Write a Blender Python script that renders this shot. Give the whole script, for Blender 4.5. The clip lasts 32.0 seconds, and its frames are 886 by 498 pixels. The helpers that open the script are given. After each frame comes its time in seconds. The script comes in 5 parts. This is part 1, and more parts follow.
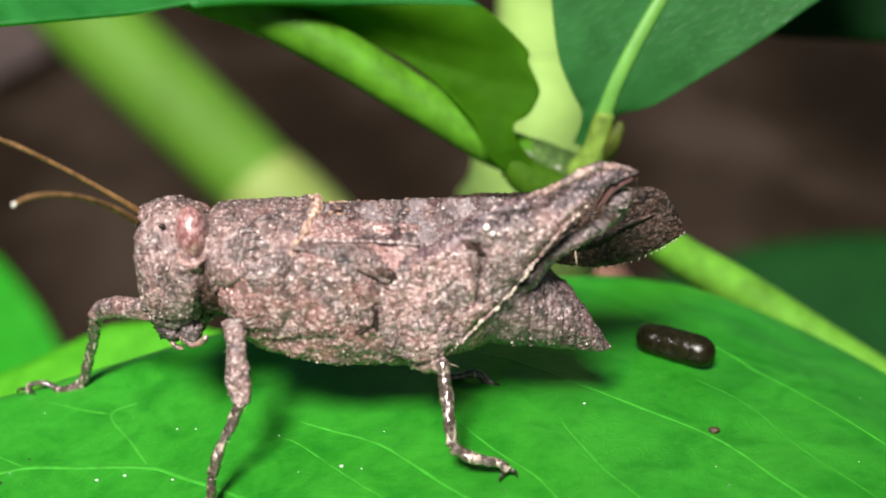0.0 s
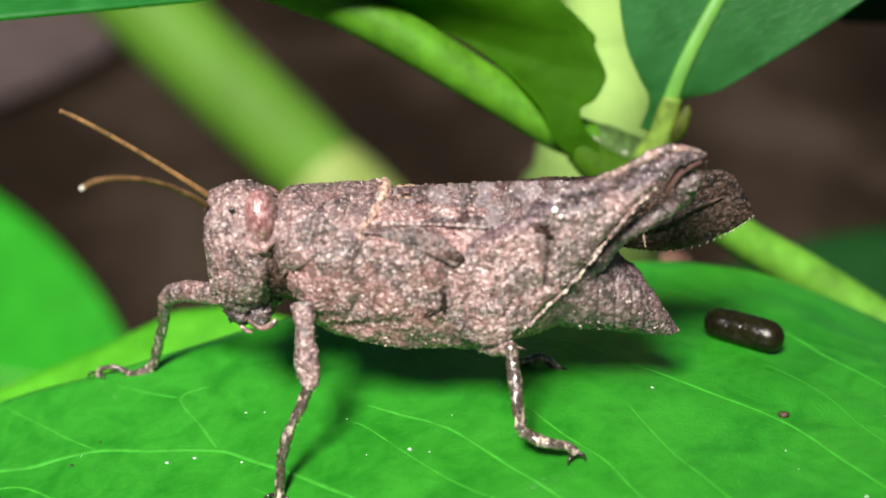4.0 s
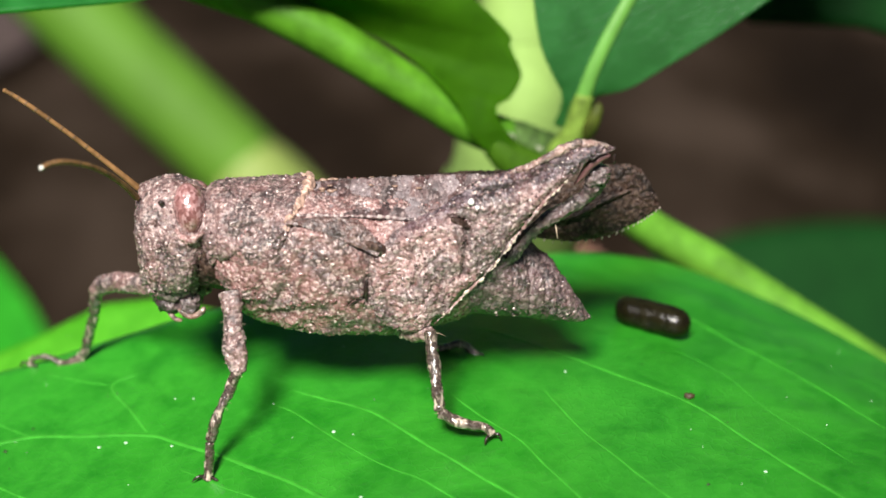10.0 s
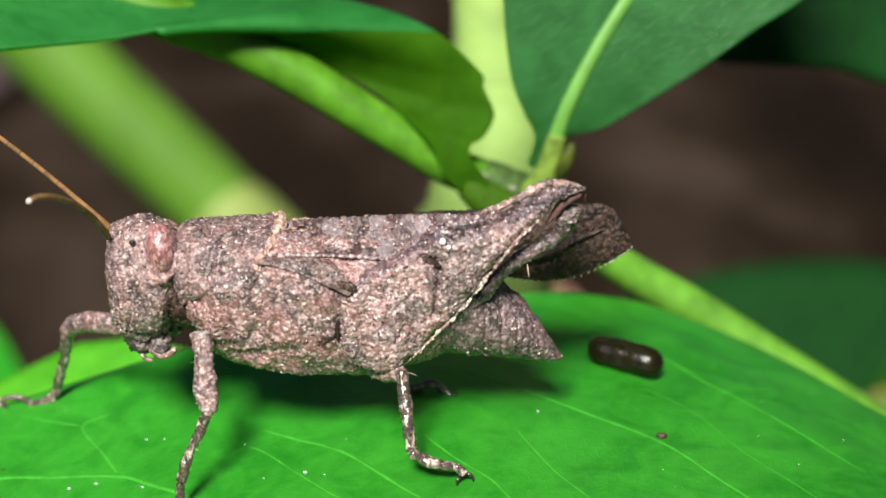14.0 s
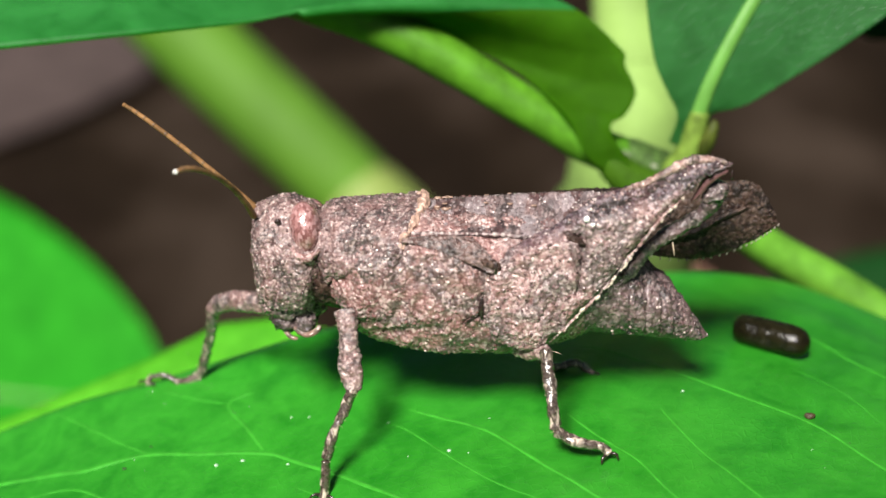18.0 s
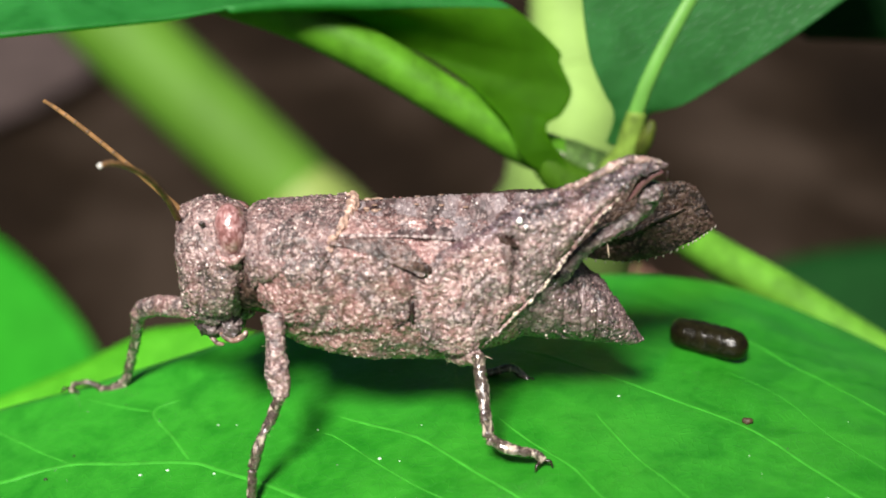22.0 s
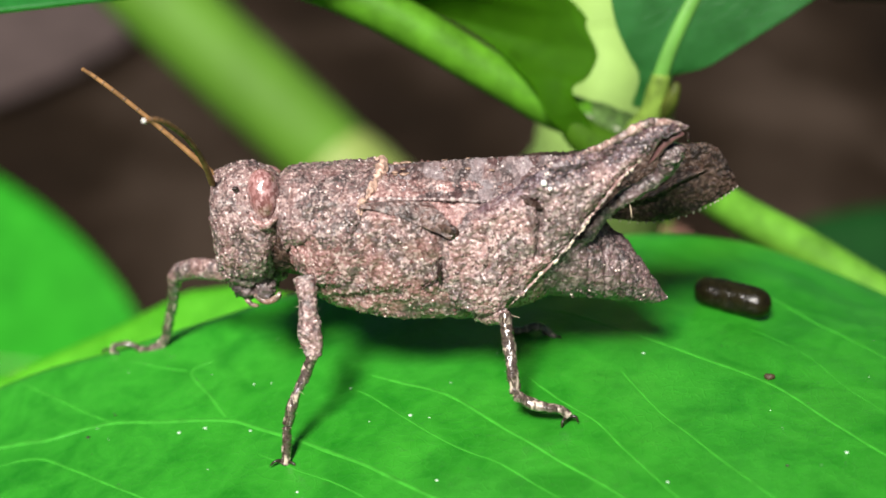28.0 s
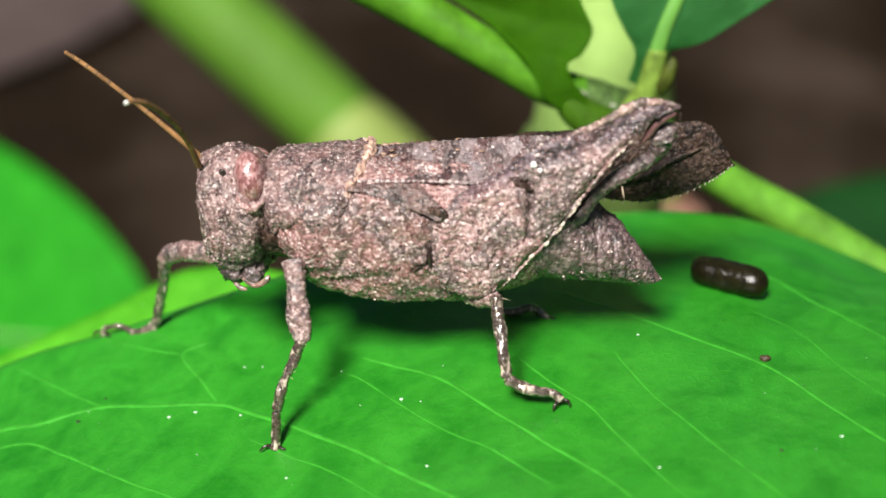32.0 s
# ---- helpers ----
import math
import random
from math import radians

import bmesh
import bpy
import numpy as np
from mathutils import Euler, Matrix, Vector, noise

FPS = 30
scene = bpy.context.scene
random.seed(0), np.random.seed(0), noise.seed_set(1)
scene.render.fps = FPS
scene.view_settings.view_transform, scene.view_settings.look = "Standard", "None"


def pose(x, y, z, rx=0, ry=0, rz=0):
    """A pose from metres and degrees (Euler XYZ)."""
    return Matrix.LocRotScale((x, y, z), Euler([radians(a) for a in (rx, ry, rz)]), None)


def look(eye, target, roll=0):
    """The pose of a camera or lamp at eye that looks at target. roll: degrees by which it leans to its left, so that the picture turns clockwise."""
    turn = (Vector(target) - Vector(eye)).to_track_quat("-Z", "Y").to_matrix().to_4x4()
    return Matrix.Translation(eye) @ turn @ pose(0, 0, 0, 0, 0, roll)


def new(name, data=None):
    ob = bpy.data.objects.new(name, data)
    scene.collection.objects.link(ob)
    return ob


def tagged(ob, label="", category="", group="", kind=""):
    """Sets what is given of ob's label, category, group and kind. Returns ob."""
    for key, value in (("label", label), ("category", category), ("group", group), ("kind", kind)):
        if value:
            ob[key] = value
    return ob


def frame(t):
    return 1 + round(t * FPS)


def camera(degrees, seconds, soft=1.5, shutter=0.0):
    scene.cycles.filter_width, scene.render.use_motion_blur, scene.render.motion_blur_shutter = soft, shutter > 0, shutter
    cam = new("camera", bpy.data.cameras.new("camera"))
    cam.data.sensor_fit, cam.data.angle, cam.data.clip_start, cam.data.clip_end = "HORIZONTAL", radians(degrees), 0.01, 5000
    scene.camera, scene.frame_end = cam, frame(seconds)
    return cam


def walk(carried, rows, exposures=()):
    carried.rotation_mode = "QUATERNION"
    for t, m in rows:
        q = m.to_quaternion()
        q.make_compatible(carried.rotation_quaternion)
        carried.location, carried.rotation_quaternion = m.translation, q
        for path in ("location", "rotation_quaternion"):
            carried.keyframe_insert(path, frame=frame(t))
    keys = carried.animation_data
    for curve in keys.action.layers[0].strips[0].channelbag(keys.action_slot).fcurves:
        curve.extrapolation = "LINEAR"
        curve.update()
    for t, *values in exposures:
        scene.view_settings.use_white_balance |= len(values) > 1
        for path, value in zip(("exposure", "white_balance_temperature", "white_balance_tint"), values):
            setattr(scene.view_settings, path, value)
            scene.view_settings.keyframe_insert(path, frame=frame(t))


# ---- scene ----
MM = 0.001


# ---- camera and its walk ----
cam = camera(30, 32.0, soft=1.7)
cam.data.dof.use_dof = True
cam.data.dof.focus_distance = 0.0745
cam.data.dof.aperture_fstop = 40.0
# seconds; eye in millimetres; yaw, pitch and roll in degrees
PATH = [
    (0, 0.48, -67.81, 28.37, -0.716, -20.447, 1.030),
    (0.5, 0.49, -67.85, 28.38, -0.797, -20.081, 1.091),
    (1, 0.48, -67.87, 28.40, -0.834, -19.898, 1.091),
    (1.5, 0.50, -67.86, 28.24, -0.580, -19.681, 0.960),
    (2, 0.49, -68.04, 28.21, 1.295, -19.567, 0.318),
    (2.5, 0.25, -67.96, 28.14, 2.437, -19.653, -0.110),
    (3, 0.30, -68.05, 27.94, 2.574, -20.023, -0.148),
    (3.5, 0.24, -68.06, 27.91, 2.103, -20.685, -0.013),
    (5.5, -0.14, -67.88, 28.21, 0.354, -20.602, 0.482),
    (6, -0.18, -67.93, 28.05, 0.178, -21.139, 0.490),
    (6.5, -0.11, -67.90, 27.93, 0.200, -21.906, 0.423),
    (7, -0.19, -67.99, 27.72, 0.125, -22.587, 0.418),
    (7.5, -0.20, -67.99, 27.58, 0.117, -22.888, 0.399),
    (8, -0.19, -68.08, 27.61, 0.117, -22.799, 0.423),
    (8.5, -0.02, -68.19, 27.55, 0.252, -22.339, 0.392),
    (9, 0.04, -69.03, 27.96, -0.048, -21.997, 0.509),
    (9.5, 0.11, -70.12, 28.36, -0.625, -21.385, 0.648),
    (10, 0.27, -71.30, 28.77, -1.357, -20.672, 0.966),
    (10.5, 0.53, -71.53, 29.01, -1.761, -20.058, 1.081),
    (11, 0.70, -71.61, 29.11, -2.249, -19.435, 1.224),
    (11.5, 0.91, -71.77, 29.06, -2.653, -18.917, 1.360),
    (12, 0.96, -71.76, 29.14, -3.235, -18.690, 1.618),
    (12.5, 0.85, -71.76, 29.12, -3.649, -18.599, 1.759),
    (13, 0.85, -71.73, 29.08, -3.512, -18.702, 1.716),
    (13.5, 0.84, -71.54, 28.95, -2.912, -18.968, 1.549),
    (14, 0.62, -71.30, 28.80, -2.085, -19.306, 1.201),
    (14.5, 0.53, -71.09, 28.77, -1.199, -19.683, 0.914),
    (15, 0.35, -71.04, 28.60, -0.290, -19.876, 0.542),
    (15.5, 0.21, -71.10, 28.47, 0.639, -19.842, 0.223),
    (17.5, -0.14, -71.19, 28.41, 3.259, -19.717, -0.798),
    (18, 0.01, -71.16, 28.39, 2.680, -19.829, -0.594),
    (18.5, 0.25, -71.18, 28.41, 2.039, -19.953, -0.357),
    (19, 0.39, -71.24, 28.50, 1.253, -20.114, -0.090),
    (19.5, 0.58, -71.31, 28.48, 0.756, -20.176, 0.071),
    (20, 0.60, -71.35, 28.52, 0.335, -20.305, 0.205),
    (20.5, 0.64, -71.31, 28.65, 0.224, -20.391, 0.175),
    (21, 0.70, -70.72, 28.32, 0.408, -20.112, 0.111),
    (21.5, 0.71, -70.06, 28.11, 0.563, -19.944, 0.018),
    (22, 0.66, -69.37, 27.75, 0.709, -19.746, -0.050),
    (22.5, 0.60, -68.71, 27.60, 0.978, -20.190, -0.252),
    (23, 0.47, -68.16, 27.52, 1.360, -21.185, -0.442),
    (23.5, 0.31, -67.95, 27.48, 1.677, -21.975, -0.657),
    (24, 0.25, -68.00, 27.46, 1.972, -22.017, -0.831),
    (24.5, 0.32, -68.15, 27.34, 2.185, -21.544, -0.882),
    (25, 0.35, -68.13, 27.33, 2.219, -21.194, -0.878),
    (25.5, 0.49, -68.15, 27.29, 2.333, -20.957, -0.886),
    (27.5, 1.07, -70.16, 28.01, 2.294, -20.997, -1.048),
    (28, 1.24, -71.12, 28.48, 2.183, -21.113, -1.053),
    (28.5, 1.32, -71.00, 28.44, 2.236, -21.068, -1.146),
    (29, 1.55, -70.87, 28.47, 2.059, -21.168, -1.134),
    (29.5, 1.72, -70.80, 28.64, 1.693, -21.472, -1.055),
    (30, 1.96, -70.77, 28.69, 1.696, -21.779, -1.114),
    (30.5, 2.23, -70.54, 28.72, 2.109, -21.964, -1.261),
    (31, 2.32, -70.33, 28.77, 2.432, -22.025, -1.397),
    (31.5, 2.32, -70.10, 28.86, 2.641, -22.122, -1.493),
    (32, 2.33, -69.89, 28.82, 2.776, -22.316, -1.582),
]


def seen_from(x, y, z, yaw, pitch, roll):
    eye = Vector((x, y, z)) * MM
    a, b = radians(yaw), radians(pitch)
    ahead = Vector((-math.sin(a) * math.cos(b), math.cos(a) * math.cos(b), math.sin(b)))
    return look(eye, eye + ahead, roll)


walk(cam, [(row[0], seen_from(*row[1:])) for row in PATH])

# ---- world and sun ----
SUN_FROM = Vector((-0.17, -0.70, 0.69)).normalized()
world = bpy.data.worlds.new("sky")
scene.world = world
world.use_nodes = True
sky = world.node_tree.nodes.new("ShaderNodeTexSky")
sky.sky_type, sky.sun_disc = "NISHITA", False
sky.sun_elevation = math.asin(SUN_FROM.z)
sky.sun_rotation = math.atan2(SUN_FROM.x, SUN_FROM.y)
world.node_tree.nodes["Background"].inputs["Strength"].default_value = 0.020
world.node_tree.links.new(sky.outputs["Color"], world.node_tree.nodes["Background"].inputs["Color"])
sun = new("sun", bpy.data.lights.new("sun", "SUN"))
sun.data.energy, sun.data.angle, sun.data.color = 7.0, radians(15), (1.0, 0.96, 0.91)
sun.matrix_world = look(SUN_FROM, (0, 0, 0))
scene.view_settings.exposure = 0.37


# ---- materials ----
def nodes_of(name):
    m = bpy.data.materials.new(name)
    m.use_nodes = True
    nt = m.node_tree
    return m, nt, nt.nodes["Principled BSDF"], nt.nodes["Material Output"]


def mm_coords(nt, stretch=(1, 1, 1)):
    """Object coordinates in millimetres."""
    tc = nt.nodes.new("ShaderNodeTexCoord")
    mp = nt.nodes.new("ShaderNodeMapping")
    mp.inputs["Scale"].default_value = tuple(1000 * k for k in stretch)
    nt.links.new(tc.outputs["Object"], mp.inputs["Vector"])
    return mp.outputs["Vector"]


def noise_node(nt, vec, scale, detail=4.0, rough=0.55, distort=0.0):
    n = nt.nodes.new("ShaderNodeTexNoise")
    n.inputs["Scale"].default_value, n.inputs["Detail"].default_value = scale, detail
    n.inputs["Roughness"].default_value, n.inputs["Distortion"].default_value = rough, distort
    nt.links.new(vec, n.inputs["Vector"])
    return n.outputs["Fac"]


def cells_node(nt, vec, scale, feature="F1"):
    n = nt.nodes.new("ShaderNodeTexVoronoi")
    n.feature = feature
    n.inputs["Scale"].default_value = scale
    nt.links.new(vec, n.inputs["Vector"])
    return n


def ramp_node(nt, fac, stops):
    n = nt.nodes.new("ShaderNodeValToRGB")
    while len(n.color_ramp.elements) < len(stops):
        n.color_ramp.elements.new(0.5)
    for e, (p, c) in zip(n.color_ramp.elements, stops):
        e.position, e.color = p, (*c, 1)
    nt.links.new(fac, n.inputs["Fac"])
    return n.outputs["Color"]


def mix_node(nt, fac, a, b, mode="MIX"):
    n = nt.nodes.new("ShaderNodeMix")
    n.data_type, n.blend_type = "RGBA", mode
    for key, v in (("Factor", fac), ("A", a), ("B", b)):
        sock = [s for s in n.inputs if s.name == key and s.type == ("VALUE" if key == "Factor" else "RGBA")][0]
        if isinstance(v, (int, float)):
            sock.default_value = v
        elif isinstance(v, tuple):
            sock.default_value = (*v, 1)
        else:
            nt.links.new(v, sock)
    return [s for s in n.outputs if s.type == "RGBA"][0]


def bump_node(nt, bsdf, height, distance, strength=1.0):
    n = nt.nodes.new("ShaderNodeBump")
    n.inputs["Distance"].default_value, n.inputs["Strength"].default_value = distance, strength
    nt.links.new(height, n.inputs["Height"])
    nt.links.new(n.outputs["Normal"], bsdf.inputs["Normal"])
    return n


def hide_material(name, base, dark, pale, blotch=0.9, rough=0.22, grain=1.9, band=None, fields=None, stretch=(1, 1, 1)):
    """Granular insect cuticle: each grain has a tone of its own, over larger blotches and fine pits."""
    m, nt, b, _ = nodes_of(name)
    base = tuple(x * k for x, k in zip(base, (0.93, 0.92, 0.89)))
    v = mm_coords(nt, stretch)
    big = noise_node(nt, v, blotch, 4, 0.6)
    fine = noise_node(nt, v, grain * 1.9, 5, 0.68)
    warp = nt.nodes.new("ShaderNodeTexNoise")
    warp.inputs["Scale"].default_value, warp.inputs["Detail"].default_value = grain * 1.8, 3.0
    nt.links.new(v, warp.inputs["Vector"])
    bent = mix_node(nt, 0.3 / grain, v, warp.outputs["Color"], "LINEAR_LIGHT")
    small = cells_node(nt, bent, grain * 2.6)
    tiny = cells_node(nt, bent, grain * 3.7)
    bright = tuple(min(1.0, x * 1.2) for x in base)
    grey = tuple(0.60 * (0.55 * x + 0.45 * sum(bright) / 3) for x in bright)
    c = ramp_node(nt, big, [(0.32, tuple(x * 0.5 for x in grey)), (0.44, grey), (0.55, bright), (0.70, tuple(min(1, x * 1.15) for x in bright))])
    c = mix_node(nt, 1.0, c, ramp_node(nt, fine, [(0.36, (0.68, 0.63, 0.62)), (0.50, (0.88,) * 3), (0.64, (1.0,) * 3)]), "MULTIPLY")
    c = mix_node(nt, ramp_node(nt, small.outputs["Color"], [(0.28, (0.20,) * 3), (0.46, (0.0,) * 3)]), c, tuple(0.6 * x + 0.1 * y for x, y in zip(dark, base)))
    c = mix_node(nt, ramp_node(nt, small.outputs["Color"], [(0.60, (0.0,) * 3), (0.76, (0.17,) * 3)]), c, pale)
    c = mix_node(nt, ramp_node(nt, tiny.outputs["Color"], [(0.67, (0.0,) * 3), (0.73, (0.36,) * 3)]), c, pale)
    c = mix_node(nt, ramp_node(nt, tiny.outputs["Color"], [(0.26, (0.14,) * 3), (0.38, (0.0,) * 3)]), c, dark)
    stain = noise_node(nt, v, blotch * 2.6, 4, 0.65, 0.5)
    c = mix_node(nt, 1.0, c, ramp_node(nt, stain, [(0.35, (0.60, 0.48, 0.46)), (0.49, (0.94, 0.90, 0.89)), (0.64, (1.0, 1.0, 1.0))]), "MULTIPLY")
    if fields:
        # wing cells: uneven fields about a millimetre wide, each with its own tone
        soft = noise_node(nt, v, 2.0, 3, 0.6)
        cell = cells_node(nt, mix_node(nt, 0.25, v, soft, "LINEAR_LIGHT"), fields[0])
        c = mix_node(nt, ramp_node(nt, cell.outputs["Color"], [(0.36, (0.85,) * 3), (0.50, (0.0,) * 3)]), c, mix_node(nt, 1.0, c, fields[1], "MULTIPLY"))
        c = mix_node(nt, ramp_node(nt, cell.outputs["Color"], [(0.58, (0.0,) * 3), (0.70, (0.5,) * 3)]), c, fields[2])
    if band:
        # a darker zone beyond a wavy line across the part: direction, distance, tone
        dot = nt.nodes.new("ShaderNodeVectorMath")
        dot.operation = "DOT_PRODUCT"
        dot.inputs[1].default_value = band[0]
        nt.links.new(v, dot.inputs[0])
        edge = nt.nodes.new("ShaderNodeMath")
        edge.operation = "MULTIPLY_ADD"
        edge.inputs[1].default_value = 1.6
        nt.links.new(noise_node(nt, v, 1.1, 4, 0.65), edge.inputs[0])
        nt.links.new(dot.outputs["Value"], edge.inputs[2])
        span = nt.nodes.new("ShaderNodeMapRange")
        span.inputs["From Min"].default_value, span.inputs["From Max"].default_value = band[1] + 0.5, band[1] + 1.1
        nt.links.new(edge.outputs[0], span.inputs["Value"])
        c = mix_node(nt, span.outputs["Result"], c, mix_node(nt, 1.0, c, band[2], "MULTIPLY"))
    pits = ramp_node(nt, small.outputs["Distance"], [(0.0, (1, 1, 1)), (0.42, (0.95, 0.95, 0.95)), (0.8, (0.48, 0.40, 0.38))])
    c = mix_node(nt, 0.6, c, pits, "MULTIPLY")
    nt.links.new(c, b.inputs["Base Color"])
    nt.links.new(ramp_node(nt, fine, [(0.38, (rough + 0.26,) * 3), (0.62, (rough - 0.1,) * 3)]), b.inputs["Roughness"])
    b.inputs["Specular IOR Level"].default_value = 0.62
    h = mix_node(nt, 0.6, ramp_node(nt, small.outputs["Distance"], [(0.0, (1, 1, 1)), (0.7, (0, 0, 0))]), fine)
    bump = bump_node(nt, b, h, 0.00013, 0.9)
    b.inputs["Coat Weight"].default_value, b.inputs["Coat Roughness"].default_value = 0.4, 0.12
    nt.links.new(bump.outputs["Normal"], b.inputs["Coat Normal"])
    return m


def leaf_material(name, base, pale, thin=0.3, rough=0.32, vein_scale=0.5, through_tone=None, gloss=0.45):
    """Waxy leaf: gloss over green, light passing through, fine netted relief."""
    m, nt, b, out = nodes_of(name)
    v = mm_coords(nt)
    big = noise_node(nt, v, 0.09, 3)
    fine = noise_node(nt, v, 1.6, 6, 0.65)
    c = ramp_node(nt, big, [(0.3, tuple(x * 0.75 for x in base)), (0.55, base), (0.8, pale)])
    mottle = noise_node(nt, v, 0.32, 4, 0.6, 0.8)
    c = mix_node(nt, 0.5, c, ramp_node(nt, mottle, [(0.34, tuple(x * 0.55 for x in base)), (0.62, tuple(min(1, x * 1.15) for x in pale))]))
    c = mix_node(nt, 0.25, c, ramp_node(nt, fine, [(0.3, tuple(x * 0.7 for x in base)), (0.7, pale)]))
    net = cells_node(nt, v, vein_scale * 4, "DISTANCE_TO_EDGE")
    line = ramp_node(nt, net.outputs["Distance"], [(0.0, (1, 1, 1)), (0.06, (0, 0, 0))])
    c = mix_node(nt, ramp_node(nt, net.outputs["Distance"], [(0.0, (0.18, 0.18, 0.18)), (0.05, (0, 0, 0))]), c, pale)
    nt.links.new(c, b.inputs["Base Color"])
    b.inputs["Roughness"].default_value = rough
    b.inputs["Specular IOR Level"].default_value = gloss
    mixed = mix_node(nt, 0.5, fine, line)
    bump_node(nt, b, mixed, 0.00003, 0.6)
    tr = nt.nodes.new("ShaderNodeBsdfTranslucent")
    nt.links.new(mix_node(nt, 0.75, c, through_tone or tuple(min(1.0, x * k) for x, k in zip(base, (3.0, 1.7, 0.6)))), tr.inputs["Color"])
    mx = nt.nodes.new("ShaderNodeMixShader")
    mx.inputs["Fac"].default_value = thin
    nt.links.new(b.outputs[0], mx.inputs[1])
    nt.links.new(tr.outputs[0], mx.inputs[2])
    nt.links.new(mx.outputs[0], out.inputs["Surface"])
    return m


def plain_material(name, base, rough=0.5, var=0.25, scale=3.0, bump=0.00002, gloss=0.5):
    m, nt, b, _ = nodes_of(name)
    v = mm_coords(nt)
    n = noise_node(nt, v, scale, 5, 0.6)
    lo, hi = tuple(x * (1 - var) for x in base), tuple(min(1, x * (1 + var)) for x in base)
    nt.links.new(ramp_node(nt, n, [(0.3, lo), (0.7, hi)]), b.inputs["Base Color"])
    b.inputs["Roughness"].default_value = rough
    b.inputs["Specular IOR Level"].default_value = gloss
    bump_node(nt, b, n, bump, 0.7)
    return m


HIDE = hide_material("granular_brown_hide", (0.250, 0.163, 0.160), (0.045, 0.022, 0.022), (0.86, 0.70, 0.65))
HIDE_PINK = hide_material("pinkish_hide", (0.305, 0.172, 0.164), (0.06, 0.027, 0.026), (0.92, 0.75, 0.70), 0.7)
HIDE_THIGH = hide_material("thigh_hide", (0.375, 0.243, 0.238), (0.06, 0.027, 0.026), (0.95, 0.80, 0.76), 0.8, band=((-0.37, 0, 0.93), 8.3, (0.32, 0.30, 0.36)))
HIDE_GREY = hide_material("grey_brown_hide", (0.225, 0.156, 0.158), (0.035, 0.020, 0.022), (0.64, 0.53, 0.51), 1.1)
HIDE_WING = hide_material("mottled_wing_hide", (0.185, 0.130, 0.132), (0.030, 0.018, 0.020), (0.56, 0.46, 0.44), 1.0, 0.30, fields=(1.5, (0.50, 0.40, 0.40), (0.36, 0.31, 0.32)), stretch=(1, 0.42, 0.8))
HIDE_WING.node_tree.nodes["Principled BSDF"].inputs["Specular IOR Level"].default_value = 0.35
HIDE_WING.node_tree.nodes["Principled BSDF"].inputs["Coat Weight"].default_value = 0.12
HIDE_LOBE = hide_material("dark_lobe_hide", (0.125, 0.076, 0.068), (0.022, 0.012, 0.011), (0.40, 0.29, 0.26), 1.2, 0.30)
HIDE_RIM = hide_material("pale_rim_hide", (0.40, 0.27, 0.24), (0.08, 0.04, 0.03), (0.92, 0.78, 0.66), 1.2, 0.22)
# neck and hollow shade painted as dark hide; also the thigh's dark mark
HIDE_DARK = hide_material("dark_shade_and_mark_hide", (0.042, 0.024, 0.018), (0.010, 0.006, 0.005), (0.22, 0.15, 0.12), 0.9, 0.4)
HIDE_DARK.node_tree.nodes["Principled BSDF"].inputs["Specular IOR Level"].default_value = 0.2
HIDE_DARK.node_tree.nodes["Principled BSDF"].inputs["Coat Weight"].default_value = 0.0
# brown hide darkened to paint in the near knee's shadow on the far thigh
HIDE_INNER = hide_material("shaded_inner_hide", (0.046, 0.029, 0.023), (0.010, 0.006, 0.005), (0.17, 0.12, 0.095), 0.9, 0.36)
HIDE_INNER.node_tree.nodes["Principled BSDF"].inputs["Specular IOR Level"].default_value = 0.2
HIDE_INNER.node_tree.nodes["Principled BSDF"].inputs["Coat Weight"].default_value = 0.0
HIDE_SLATE = hide_material("slate_brown_hide", (0.15, 0.105, 0.11), (0.022, 0.014, 0.016), (0.50, 0.40, 0.38), 1.0, 0.26)
PALE_BEAD = plain_material("pale_bead", (0.40, 0.33, 0.31), 0.3, 0.3, 4.0)
PALE_EDGE = plain_material("pale_crest", (0.42, 0.272, 0.21), 0.4, 0.65, 3.2, 0.00005)
OCHRE = plain_material("ochre_bead", (0.26, 0.165, 0.12), 0.35, 0.4, 3.0, 0.00004)
PALE_RIM = plain_material("pale_rim", (0.56, 0.46, 0.37), 0.3, 0.4, 2.5, 0.00005)
LEG_HIDE = hide_material("leg_hide", (0.25, 0.15, 0.115), (0.022, 0.014, 0.012), (0.80, 0.66, 0.54), 2.4, 0.16, 1.5)
DARK_EYE = plain_material("dark_shine", (0.02, 0.012, 0.01), 0.25)
ANTENNA_MAT = plain_material("antenna_amber", (0.22, 0.115, 0.045), 0.6, 0.5, 1.4, gloss=0.2)
ANTENNA_DARK = plain_material("antenna_ring_dark", (0.13, 0.070, 0.03), 0.6, 0.4, 1.4)
WHITE_TIP = plain_material("white_tip", (0.85, 0.82, 0.76), 0.3, 0.05)
SPINE = plain_material("pale_spine", (0.55, 0.42, 0.30), 0.35)
TIBIA_RED = plain_material("tibia_red_brown", (0.13, 0.06, 0.06), 0.4, 0.5, 3.0)
LEAF = leaf_material("leaf_bright_green", (0.013, 0.215, 0.010), (0.042, 0.30, 0.022), 0.14, 0.30, gloss=0.6)
# arching leaf: light passing through is also painted in, as a yellower base
LEAF_ARCH = leaf_material("leaf_arching_glow_green", (0.046, 0.155, 0.003), (0.066, 0.20, 0.006), 0.6, 0.7, through_tone=(0.30, 0.58, 0.004), gloss=0.1)
